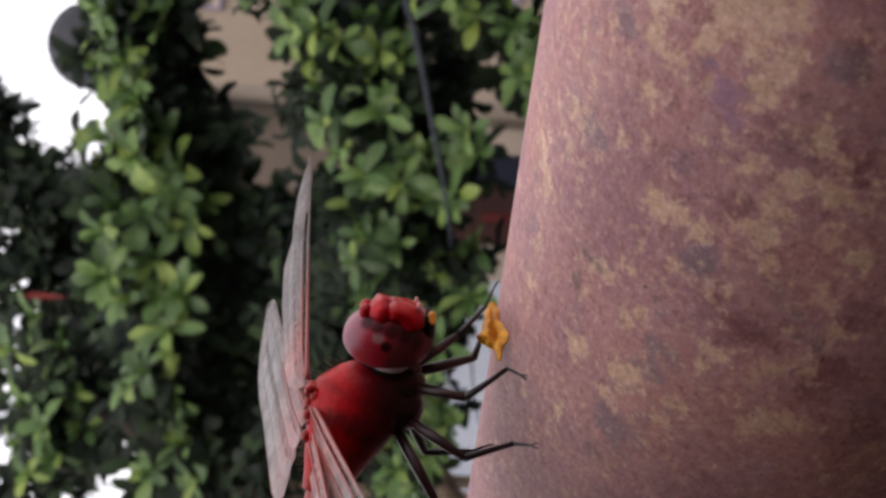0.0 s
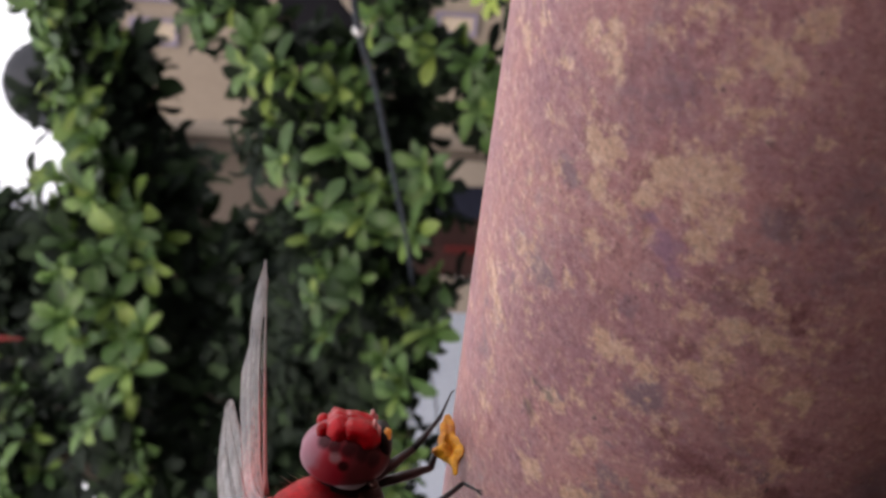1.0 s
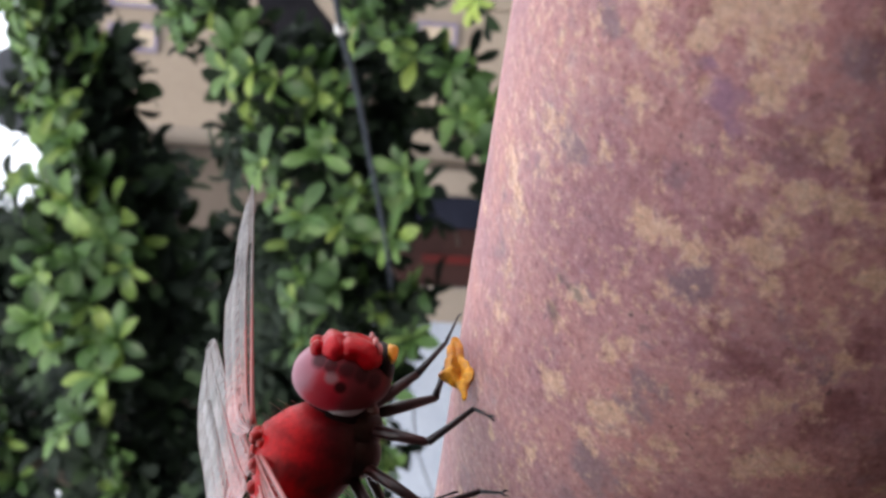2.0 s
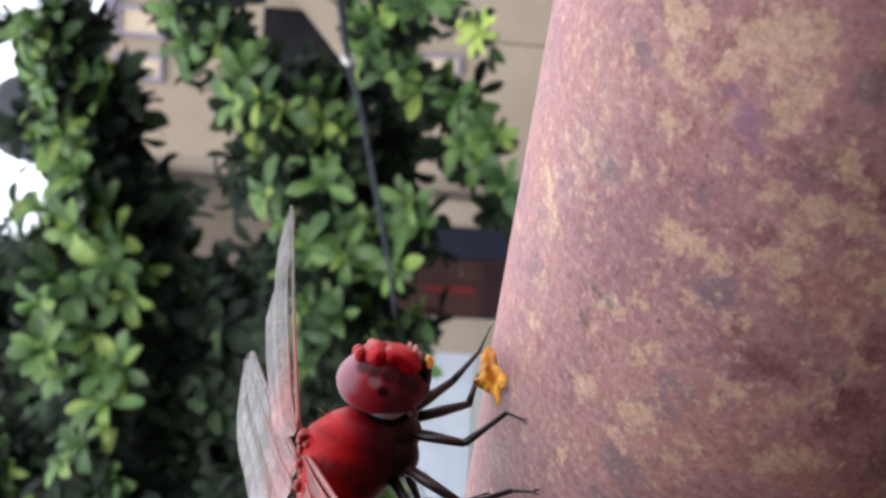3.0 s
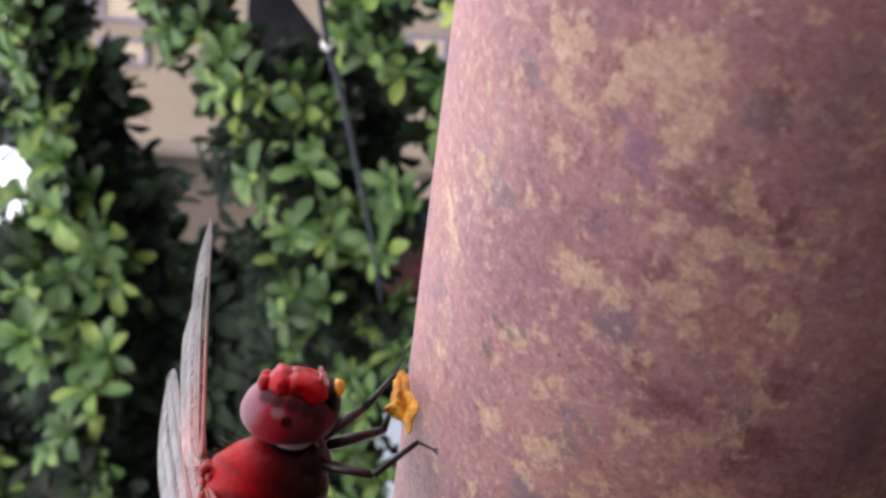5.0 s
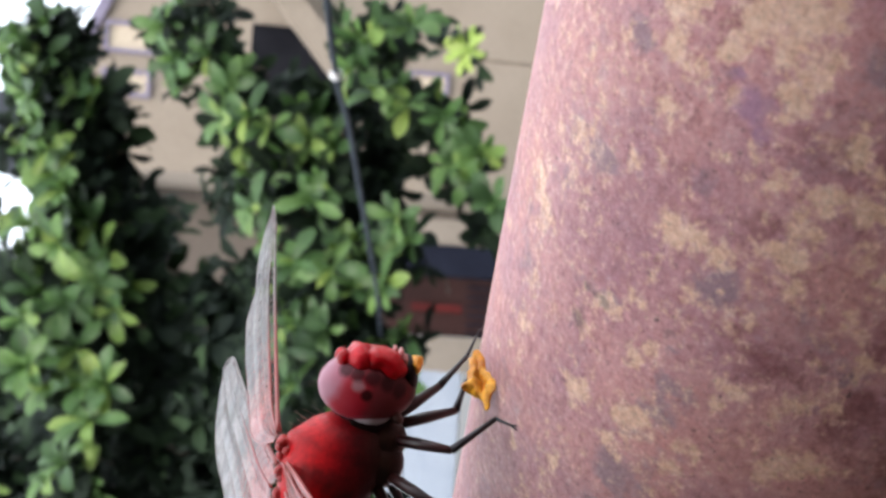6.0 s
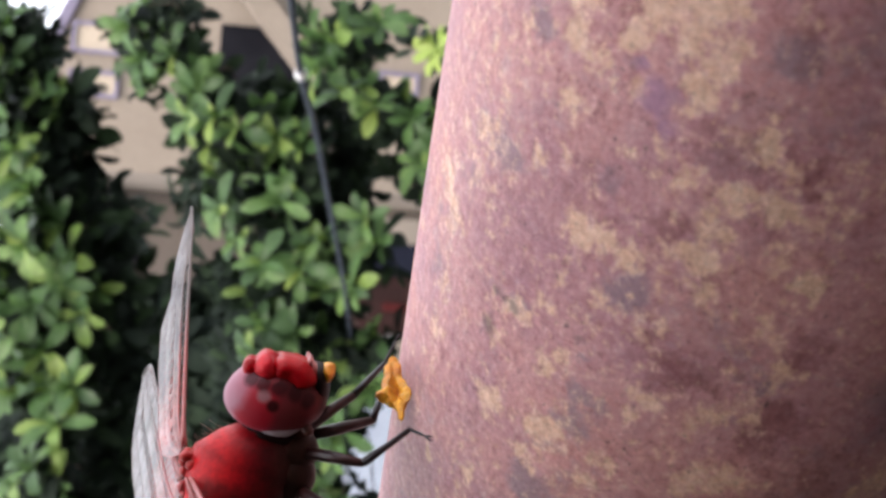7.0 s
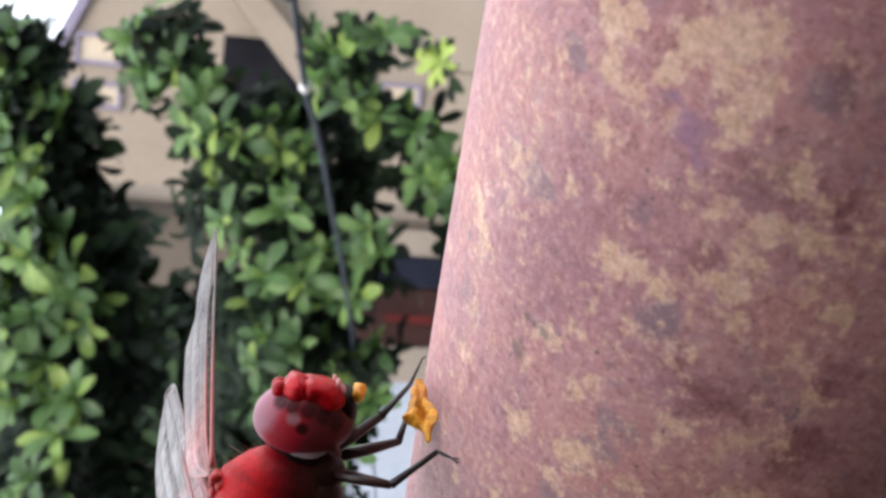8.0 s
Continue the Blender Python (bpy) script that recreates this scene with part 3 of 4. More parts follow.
def wing(name, root, tip, rise, chord, broad, parent, label):
    root, tip = Vector(root), Vector(tip)
    e1 = (tip - root)
    length = e1.length
    e1.normalize()
    back = Vector((-1, 0, 0))
    back = (back - e1 * back.dot(e1)).normalized()
    lift = e1.cross(back)
    if lift.z < 0:
        lift = -lift
    e2 = back * math.cos(radians(rise)) + lift * math.sin(radians(rise))
    e3 = e1.cross(e2)

    def depth(s):
        base = chord * (1 - (1 - min(1, s / 0.18)) ** 2 * (0.75 if not broad else 0.25))
        if not broad:
            base *= 0.68 + 0.32 * min(1, s / 0.5)
        hind = base * (1.0 + (0.35 if broad else 0.06) * max(0, 0.55 - s))
        if broad:
            return hind * math.sqrt(max(0.0, 1 - max(0, (s - 0.55) / 0.45) ** 3.0))
        notch = 1 - 0.3 * min(1, max(0, (s - 0.66) / 0.07))              # the hind margin steps in past the middle
        return hind * notch * max(0.0, 1 - max(0, (s - 0.5) / 0.5) ** 5) ** 0.7

    def lead(s):
        return 0.3 * math.sin(math.pi * s) + chord * (0.3 if broad else 0.1) * max(0, (s - 0.84) / 0.16) ** 2.5

    def at(s, c):
        pleat = 0.16 * math.cos(c * 9 * math.pi) * (1 - c) * (1 - s * 0.6)
        return root + e1 * (s * length) + e2 * (lead(s) + c * max(depth(s) - lead(s), 0.02)) + e3 * pleat

    ns, nc = 44, 18
    verts = [mm(*at(i / ns, j / nc)) for i in range(ns + 1) for j in range(nc + 1)]
    faces = [(i * (nc + 1) + j, i * (nc + 1) + j + 1, (i + 1) * (nc + 1) + j + 1, (i + 1) * (nc + 1) + j) for i in range(ns) for j in range(nc)]
    ob = from_arrays(name, verts, faces, FILM, parent, label)
    ob.data.materials.append(CLEAR)
    for q, face in enumerate(ob.data.polygons):
        if not broad and q % nc in (1, 2, 3) and 0.04 < q / nc / ns < 0.72:
            face.material_index = 1
    bm = bmesh.new()
    for c, r in ((0.0, 0.15), (0.11, 0.07), (0.22, 0.09), (0.34, 0.03), (0.46, 0.028), (0.6, 0.022), (0.75, 0.02), (1.0, 0.03)):
        line = [mm(*at(s / 30 * 0.995, c)) for s in range(31)]
        add_tube(bm, line, [r / 1000 * (1.15 - 0.75 * s / 30) for s in range(31)], 5)
    bars = [0, 0.11, 0.22, 0.34, 0.46, 0.6, 0.75, 1.0]
    for lo, hi, count in zip(bars, bars[1:], (26, 22, 24, 24, 26, 28, 30)):
        for q in range(count):
            s = (q + 0.5 + random.uniform(-0.2, 0.2)) / count
            add_tube(bm, [mm(*at(s, lo)), mm(*at(min(1, s + random.uniform(-0.006, 0.012)), hi))], [(0.05 if lo == 0 else 0.028) / 1000] * 2, 4)
    tagged(part("vein_net", bm, VEIN, ob, "reddish net of wing veins"), kind="stuff")
    bm = bmesh.new()
    add_tube(bm, [mm(*at(s, 0.05)) for s in (0.84, 0.86, 0.88, 0.9)], [0.12 / 1000, 0.2 / 1000, 0.2 / 1000, 0.12 / 1000], 6)
    part("wing_spot", bm, VEIN, ob, "small tawny spot near the wing tip")
    return ob


def leg(parent, points, label=""):
    """Hip, knee, ankle, and claw of one leg."""
    hip, knee, ankle, claw = [Vector(p) for p in points]
    claw.z -= 0.3
    claw = ankle.lerp(claw, 0.8)
    bm = bmesh.new()
    mid = (hip + knee) / 2
    add_tube(bm, [mm(*hip), mm(*mid), mm(*knee)], [0.00042, 0.00044, 0.00028], 10)
    ob = part("leg", bm, THIGH, parent, label)
    bm = bmesh.new()
    add_tube(bm, [mm(*knee), mm(*((knee + ankle) / 2)), mm(*ankle)], [0.00030, 0.00023, 0.00018], 8)
    part("shin", bm, LEG, ob)
    bm = bmesh.new()
    for q in range(9):
        p = knee.lerp(ankle, (q + 1) / 10)
        for side in (-1, 1):
            add_tube(bm, [mm(*p), mm(*(p + Vector((0.45, side * 0.35, -0.3))))], [0.00003, 0.00001], 4)
    tagged(part("fringe", bm, LEG, ob, "fine dark bristles on the shin"), kind="stuff")
    bm = bmesh.new()
    joints = [ankle.lerp(claw, q / 4) for q in range(5)]
    add_tube(bm, [mm(*p) for p in joints], [0.00016, 0.00014, 0.00012, 0.00011, 0.00007], 6)
    d = (claw - ankle).normalized()
    for side in (-1, 1):
        n = Vector((-d.y, d.x, 0)) * side * 0.18
        add_tube(bm, [mm(*claw), mm(*(claw + d * 0.45 + n)), mm(*(claw + d * 0.6 + n * 1.2 + Vector((0, 0, -0.25))))], [0.00008, 0.00006, 0.00002], 5)
    part("foot", bm, LEG, ob)
    return ob


def dragonfly():
    fly = new("dragonfly")
    fly.matrix_world = FLY
    tagged(fly, "scarlet dragonfly with clear wings perched on the pipe", "dragonfly")
    y = 1.7
    # thorax and abdomen
    bm = bmesh.new()
    rows = [(-8.6, 30.2, 1.0, 1.2), (-9.3, 30.7, 2.1, 2.5), (-10.4, 31.1, 2.9, 3.7), (-12.3, 31.35, 3.3, 3.95), (-14.3, 31.95, 3.3, 3.45), (-16.2, 32.7, 2.9, 2.7), (-17.6, 33.2, 2.4, 2.15), (-18.8, 33.6, 1.9, 1.8)]
    add_loft(bm, [body_ring(x, y, z, w, h) for x, z, w, h in rows])
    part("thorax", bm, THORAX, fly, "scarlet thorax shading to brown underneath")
    bm = bmesh.new()
    for k in range(380):
        x = random.uniform(-17.5, -9.0)
        ang = random.choice((1, -1, -1)) * math.pi / 2 + random.uniform(-0.45, 0.45)
        i = max(q for q in range(len(rows) - 1) if rows[q][0] >= x or q == 0)
        f = (rows[i][0] - x) / (rows[i][0] - rows[i + 1][0])
        z, w, h = [rows[i][q] * (1 - f) + rows[i + 1][q] * f for q in (1, 2, 3)]
        out = Vector((0.5 if x > -10.5 else -0.1, math.cos(ang), math.sin(ang)))
        p = Vector((x, y + w * math.cos(ang), z + h * math.sin(ang)))
        add_tube(bm, [mm(*p), mm(*(p + out * random.uniform(0.35, 0.8) + Vector((random.uniform(-0.2, 0.2),) * 3)))], [0.000018, 0.000008], 3)
    tagged(part("fuzz", bm, HAIR, fly, "fine pale brown hairs on the thorax"), kind="stuff")
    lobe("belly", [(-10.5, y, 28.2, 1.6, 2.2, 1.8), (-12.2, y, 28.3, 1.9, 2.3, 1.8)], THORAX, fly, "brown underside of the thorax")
    for q in range(9):
        bm = bmesh.new()
        x0, x1 = -18.4 - q * 2.9, -18.4 - (q + 1) * 2.9 - 0.12
        z0, z1 = 33.5 + q * 0.22, 33.5 + (q + 1) * 0.22
        w0 = 1.9 - 0.09 * q
        add_loft(bm, [body_ring(x0, y, z0, w0 * 0.9, 1.5 - 0.04 * q, 16), body_ring((x0 + x1) / 2, y, (z0 + z1) / 2, w0, 1.6 - 0.04 * q, 16), body_ring(x1, y, z1, w0 * 0.9, 1.5 - 0.04 * q, 16)])
        part("abdomen_segment", bm, RED_BODY, fly)
    # head
    head = lobe("head", [(-7.4, y, 29.6, 1.8, 2.9, 2.9), (-6.3, y, 28.4, 1.9, 2.6, 2.3), (-5.6, y, 29.6, 1.3, 2.2, 2.2)], BROWN_BODY, fly, "dark brown core of the head")
    for side in (-1, 1):
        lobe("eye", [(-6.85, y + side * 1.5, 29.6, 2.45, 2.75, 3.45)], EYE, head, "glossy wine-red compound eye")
        lobe("eye_rim", [(-7.3, y + side * 1.65, 29.35, 2.3, 1.68, 2.2)], WHITE, head, "pale rear rim of the eye")
        swollen("crown_knob", [(-4.9, y + side * 2.45, 31.4, 0.62, 0.8, 0.55), (-5.25, y + side * 2.2, 31.1, 0.55, 0.8, 0.5)], RED_FACE, head, "small red knob on the crown", 3.0, 20, 14)
        swollen("cheek", [(-4.35, y + side * 2.7, 27.5, 0.5, 0.8, 0.2), (-4.8, y + side * 3.0, 27.2, 0.5, 0.65, 0.2)], PINK, head, "pale pink plate beside the lip", 3.0, 20, 14)
        swollen("jaw", [(-9.0, y + side * 2.2, 27.3, 0.3, 0.35, 0.35), (-8.7, y + side * 2.0, 27.5, 0.5, 0.4, 0.4)], BROWN_BODY, head, "brown jaw corner", 3.0, 16, 12)
    swollen("forehead", [(x, y + side * v, z, a, c, d) for side in (-1, 1) for x, v, z, a, c, d in ((-4.75, 1.9, 30.5, 0.8, 1.75, 0.68), (-5.0, 2.2, 29.95, 0.9, 1.8, 0.8))],
            RED_BROW, head, "pinkish-red lobed forehead", 1.3, 96, 64, 0.00028, 1000)
    swollen("face", [(x, y + side * v, z, a, c, d) for side in (-1, 1) for x, v, z, a, c, d in ((-4.95, 2.1, 29.05, 1.0, 2.1, 1.12), (-5.4, 2.05, 27.8, 0.97, 2.2, 0.92))],
            RED_FACE, head, "bright red swollen lower face", 1.5, 96, 64, 0.00026, 1100)
    swollen("lip", [(-5.5, y, 27.0, 1.1, 3.4, 0.6), (-5.7, y, 26.6, 1.15, 2.9, 0.55), (-6.4, y, 26.8, 1.4, 2.8, 0.8)], SOOT, head, "dark brown upper lip", 3.0)
    mouth = swollen("mouthpart", [(-5.65, y - 1.6, 26.8, 0.55, 1.0, 0.45), (-5.4, y - 2.3, 26.7, 0.5, 0.8, 0.38), (-5.2, y - 1.3, 26.6, 0.4, 0.95, 0.36)], ORANGE, fly, "orange mouthpart that chews", 3.0, 32, 22, 0.00028, 1500)
    bm = bmesh.new()
    add_tube(bm, [mm(-10.2, y, 29.9), mm(-9.7, y, 29.8), mm(-9.0, y, 29.7)], [0.0018, 0.0024, 0.0022], 18)
    part("neck", bm, SOOT, fly)
    # wings
    wing("wing", (-10.6, 2.9, 35.5), (8.0, 25.4, 37.65), 18, 6.7, False, fly, "clear forewing with a greyish sheen")
    wing("wing", (-13.0, 2.9, 35.4), (-5.6, 31.3, 41.1), 9, 8.6, True, fly, "clear broad hindwing with a greyish sheen")
    wing("wing", (-12.4, 0.5, 35.0), (-18.5, -27.0, 27.0), -4, 6.2, False, fly, "clear forewing with pinkish veins")
    wing("wing", (-14.2, 0.5, 35.0), (-26.0, -25.5, 29.0), -4, 8.6, True, fly, "clear broad hindwing with pinkish veins")
    bm = bmesh.new()
    for k in range(26):
        side = random.choice((0.9, 2.5))
        add_ball(bm, mm(random.uniform(-15.0, -10.9), side + random.uniform(-0.35, 0.35), 35.05 + random.uniform(-0.35, 0.25)), (random.uniform(0.0003, 0.0006), 0.0004, random.uniform(0.00025, 0.0005)), None, 10, 8)
    tagged(part("wing_root", bm, RED_BODY, fly, "knobbly pinkish-red wing hinges"), kind="stuff")
    # legs
    leg(fly, [(-9.4, 0.8, 28.2), (-6.61, 2.4, 24.25), (-4.44, 5.2, 22.01), (-2.39, 6, 21.36)])
    leg(fly, [(-9.6, 2.6, 27.2), (-8.49, 4.6, 22.64), (-6.45, 6.2, 21.85), (-5.76, 6.8, 21.58)])
    leg(fly, [(-10.4, 0.8, 28), (-10.65, -2.6, 23.7), (-8.39, -1.8, 20.64), (-8.76, -3, 19.86)])
    leg(fly, [(-12.5, 3.0, 27.8), (-16.1, 4.0, 26.1), (-15.9, 4.4, 22.4), (-15.4, 4.8, 21.3)])
    leg(fly, [(-12.6, 0.8, 28.4), (-15.0, -3.0, 23.5), (-14.3, 0.0, 19.6), (-13.9, -2.4, 18.5)])
    leg(fly, [(-13.4, 1.2, 28.8), (-19.0, -2.6, 25.0), (-21.0, 1.0, 21.0), (-21.4, 2.4, 20.9)])
    return mouth


MOUTH = dragonfly()


def flake():
    rim = [(-4.03, 2.14, 21.98), (-3.92, 2.20, 21.54), (-4.67, 1.23, 21.29), (-5.32, 0.32, 21.05), (-5.91, -0.61, 20.77), (-6.55, -0.94, 20.91), (-7.20, -1.22, 21.08), (-7.85, -1.45, 21.29), (-7.44, -0.64, 21.57), (-7.09, -0.14, 21.94), (-6.88, 0.04, 22.35), (-6.74, 0.16, 22.72), (-6.43, 0.40, 22.92), (-6.10, 0.64, 22.57), (-5.36, 1.18, 22.41), (-4.62, 1.72, 22.26)]
    ridge = [(-4.90, 0.88, 21.97), (-4.89, 0.98, 21.74), (-5.49, 0.73, 21.49), (-5.99, 0.14, 21.37), (-6.26, -0.75, 21.28), (-6.82, -1.02, 21.41), (-6.70, -0.70, 21.79), (-6.33, -0.50, 22.29), (-5.70, 0.08, 22.20)]
    rim, ridge = smooth_line([*rim, rim[0]], 3)[:-1], smooth_line([*ridge, ridge[0]], 3)[:-1]
    middle = sum(ridge, Vector()) / len(ridge)
    bm = bmesh.new()
    layers = []
    for drop in (0.0, 0.16):
        sink = Vector((0.0, 0.5, -0.85)) * drop
        outer = [bm.verts.new(mm(*(p + sink))) for p in rim]
        inner = []
        for k in range(len(rim)):
            near_by = min(ridge, key=lambda q: (q - (rim[k] * 0.45 + middle * 0.55)).length)
            inner.append(bm.verts.new(mm(*(near_by * 0.7 + (rim[k] * 0.45 + middle * 0.55) * 0.3 + sink))))
        core = bm.verts.new(mm(*(middle + Vector((0, 0.5, -0.4)) + sink)))
        for k in range(len(rim)):
            j = (k + 1) % len(rim)
            for face in ((outer[k], outer[j], inner[j], inner[k]), (inner[k], inner[j], core)):
                bm.faces.new(face if drop == 0 else face[::-1])
        layers.append(outer)
    for k in range(len(rim)):
        j = (k + 1) % len(rim)
        bm.faces.new((layers[1][k], layers[1][j], layers[0][j], layers[0][k]))
    bmesh.ops.triangulate(bm, faces=bm.faces[:])
    bmesh.ops.subdivide_edges(bm, edges=bm.edges[:], cuts=2, use_grid_fill=True)
    for v in bm.verts:
        v.co += Vector(noise.noise_vector(v.co * 1100)) * 0.00025 + Vector(noise.noise_vector(v.co * 3000)) * 0.0001
    ob = part("petal_flake", bm, PETAL, None)
    ob.matrix_world = FLY
    tagged(ob, "crumpled orange petal flake stuck on the pipe", "petal")


flake()


# ---- foliage ----
def leaf_template():
    """Outline of an obovate leaf, 1 long: points (x along, y across, z)."""
    rows = [(0.0, 0.018, 0.0), (0.14, 0.055, 0.02), (0.34, 0.12, 0.05), (0.56, 0.185, 0.06), (0.75, 0.2, 0.04), (0.9, 0.14, 0.0), (0.975, 0.065, -0.03), (1.0, 0.012, -0.04)]
    v = []
    for x, w, z in rows:
        v += [(x, -w, z + 0.28 * w), (x, 0, z), (x, w, z + 0.28 * w)]
    f = []
    for i in range(len(rows) - 1):
        for j in range(2):
            f.append((i * 3 + j, i * 3 + j + 1, i * 3 + j + 4, i * 3 + j + 3))
    return np.array(v), np.array(f)


LEAF_V, LEAF_F = leaf_template()


def rosettes(places, size, rng, lift=0.5):
    """Leaf clusters at the places (point, axis): arrays of vertices and faces."""
    vs, fs, off = [], [], 0
    for point, axis in places:
        axis = Vector(axis).normalized()
        side = axis.orthogonal().normalized()
        count = rng.randint(7, 11)
        spin = rng.uniform(0, 6.28)
        for k in range(count):
            ang = spin + k * 2.4
            out = (math.cos(ang) * side + math.sin(ang) * axis.cross(side)).normalized()
            tilt = rng.uniform(0.05, 0.75) if k < count - 3 else rng.uniform(0.8, 1.3)
            d = (out * math.cos(tilt) + axis * math.sin(tilt) + Vector((0, 0, lift * 0.2))).normalized()
            w = d.cross(axis)
            w = w.normalized() if w.length > 1e-4 else side
            n = w.cross(d)
            s = size * rng.uniform(0.6, 1.12) * (1 if k < count - 3 else 0.6)
            base = point - axis * size * 0.25 * rng.random()
            m = np.array([d, w * rng.uniform(0.85, 1.2), n]) * s
            p = LEAF_V.copy()
            p[:, 2] -= rng.uniform(0.0, 0.35) * p[:, 0] ** 2
            vs.append(p @ m + np.array(base))
            fs.append(LEAF_F + off)
            off += len(LEAF_V)
    return np.concatenate(vs), np.concatenate(fs)


def shrub(name, label, tips, fill, stem, size, mat, seed, group="", thick=0.035):
    """A leafy shrub in the yard frame. tips: chosen leaf clusters; fill: rounded masses (centre, radii, count)."""
    rng = random.Random(seed)
    root = new(name)
    root.matrix_world = YARD
    places, inner = [], []
    for p in tips:
        axis = Vector((rng.uniform(-0.7, 0.7), rng.uniform(-1.1, -0.3), rng.uniform(0.1, 1.0)))
        places.append((p + Vector((0, rng.uniform(-0.08, 0.08), 0)), axis))
        for near_by in (inner, inner, inner):
            near_by.append((p + Vector((rng.uniform(-1, 1), rng.uniform(0.8, 2.4), rng.uniform(-1, 1))) * size * 0.75, axis + Vector((rng.uniform(-0.5, 0.5), 0, rng.uniform(-0.4, 0.4)))))
    for centre, radii, count in fill:
        for _ in range(count):
            q = Vector((rng.gauss(0, 1), rng.gauss(0, 1), rng.gauss(0, 1))).normalized() * rng.uniform(0.25, 1) ** 0.5
            p = Vector(centre) + Vector(a * b for a, b in zip(q, radii))
            inner.append((p, Vector((q.x * 0.8 + rng.uniform(-0.4, 0.4), q.y * 0.6 - 0.35, q.z * 0.6 + 0.5))))
    if places:
        v, f = rosettes(places, size, rng)
        from_arrays("crown", v.tolist(), f.tolist(), mat, root, "bright green young leaf rosettes")
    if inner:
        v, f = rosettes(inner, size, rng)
        from_arrays("inner_foliage", v.tolist(), f.tolist(), LEAF_SHADED, root, "dark green inner leaves with shade in their colour")
    bm = bmesh.new()
    line = smooth_line(stem, 5)
    add_tube(bm, line, [thick * (1 - 0.57 * k / len(line)) for k in range(len(line))], 8)
    trunk = part("trunk", bm, BARK, root)
    for p, axis in (places + inner)[::6]:
        bm = bmesh.new()
        back = p - Vector(axis).normalized() * 0.01
        mid = back + Vector((rng.uniform(-0.03, 0.03), 0.04, -0.04))
        add_tube(bm, [mid + Vector((rng.uniform(-0.02, 0.02), 0.05, -0.01)), mid, back], [0.0025, 0.002, 0.0014], 4)
        part("twig", bm, BARK, root)
    return tagged(root, label, "shrub", group)


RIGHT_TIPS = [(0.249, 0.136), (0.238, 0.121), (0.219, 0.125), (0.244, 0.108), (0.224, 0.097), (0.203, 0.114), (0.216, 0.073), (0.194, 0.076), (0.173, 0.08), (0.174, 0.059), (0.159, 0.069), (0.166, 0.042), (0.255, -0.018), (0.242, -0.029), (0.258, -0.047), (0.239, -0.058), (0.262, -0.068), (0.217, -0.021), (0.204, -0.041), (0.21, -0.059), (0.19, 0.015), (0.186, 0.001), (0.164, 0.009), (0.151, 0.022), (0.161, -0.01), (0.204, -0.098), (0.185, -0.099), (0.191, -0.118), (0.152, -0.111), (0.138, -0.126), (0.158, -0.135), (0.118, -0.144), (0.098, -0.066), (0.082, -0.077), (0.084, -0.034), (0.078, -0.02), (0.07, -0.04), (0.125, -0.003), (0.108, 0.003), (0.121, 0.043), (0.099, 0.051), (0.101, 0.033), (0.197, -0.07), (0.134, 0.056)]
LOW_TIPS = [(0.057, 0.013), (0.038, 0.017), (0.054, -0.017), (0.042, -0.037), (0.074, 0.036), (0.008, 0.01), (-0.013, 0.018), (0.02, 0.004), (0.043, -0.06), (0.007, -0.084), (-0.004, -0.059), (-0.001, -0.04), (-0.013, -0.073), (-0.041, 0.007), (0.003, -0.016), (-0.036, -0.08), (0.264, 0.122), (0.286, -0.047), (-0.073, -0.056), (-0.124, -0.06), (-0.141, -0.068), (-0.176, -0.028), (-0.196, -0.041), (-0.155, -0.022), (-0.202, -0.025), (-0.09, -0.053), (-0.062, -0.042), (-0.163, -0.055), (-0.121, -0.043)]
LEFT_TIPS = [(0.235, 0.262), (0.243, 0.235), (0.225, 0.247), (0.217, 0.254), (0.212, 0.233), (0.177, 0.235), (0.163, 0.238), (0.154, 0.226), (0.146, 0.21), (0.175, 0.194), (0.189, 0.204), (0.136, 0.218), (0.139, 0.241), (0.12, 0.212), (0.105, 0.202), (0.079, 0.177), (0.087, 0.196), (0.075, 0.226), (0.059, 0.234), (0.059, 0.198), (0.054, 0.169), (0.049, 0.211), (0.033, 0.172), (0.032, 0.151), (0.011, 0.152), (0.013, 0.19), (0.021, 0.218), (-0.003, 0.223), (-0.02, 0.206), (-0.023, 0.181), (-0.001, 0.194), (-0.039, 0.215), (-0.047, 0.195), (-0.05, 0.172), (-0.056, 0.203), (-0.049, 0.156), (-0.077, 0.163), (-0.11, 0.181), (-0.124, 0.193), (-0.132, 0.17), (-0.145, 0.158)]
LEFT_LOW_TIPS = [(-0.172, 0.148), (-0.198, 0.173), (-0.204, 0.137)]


def mass(h, v, d, rh, rv, rd, count):
    return (yard(h, v, d), (rh * d, rd, rv * d), count)


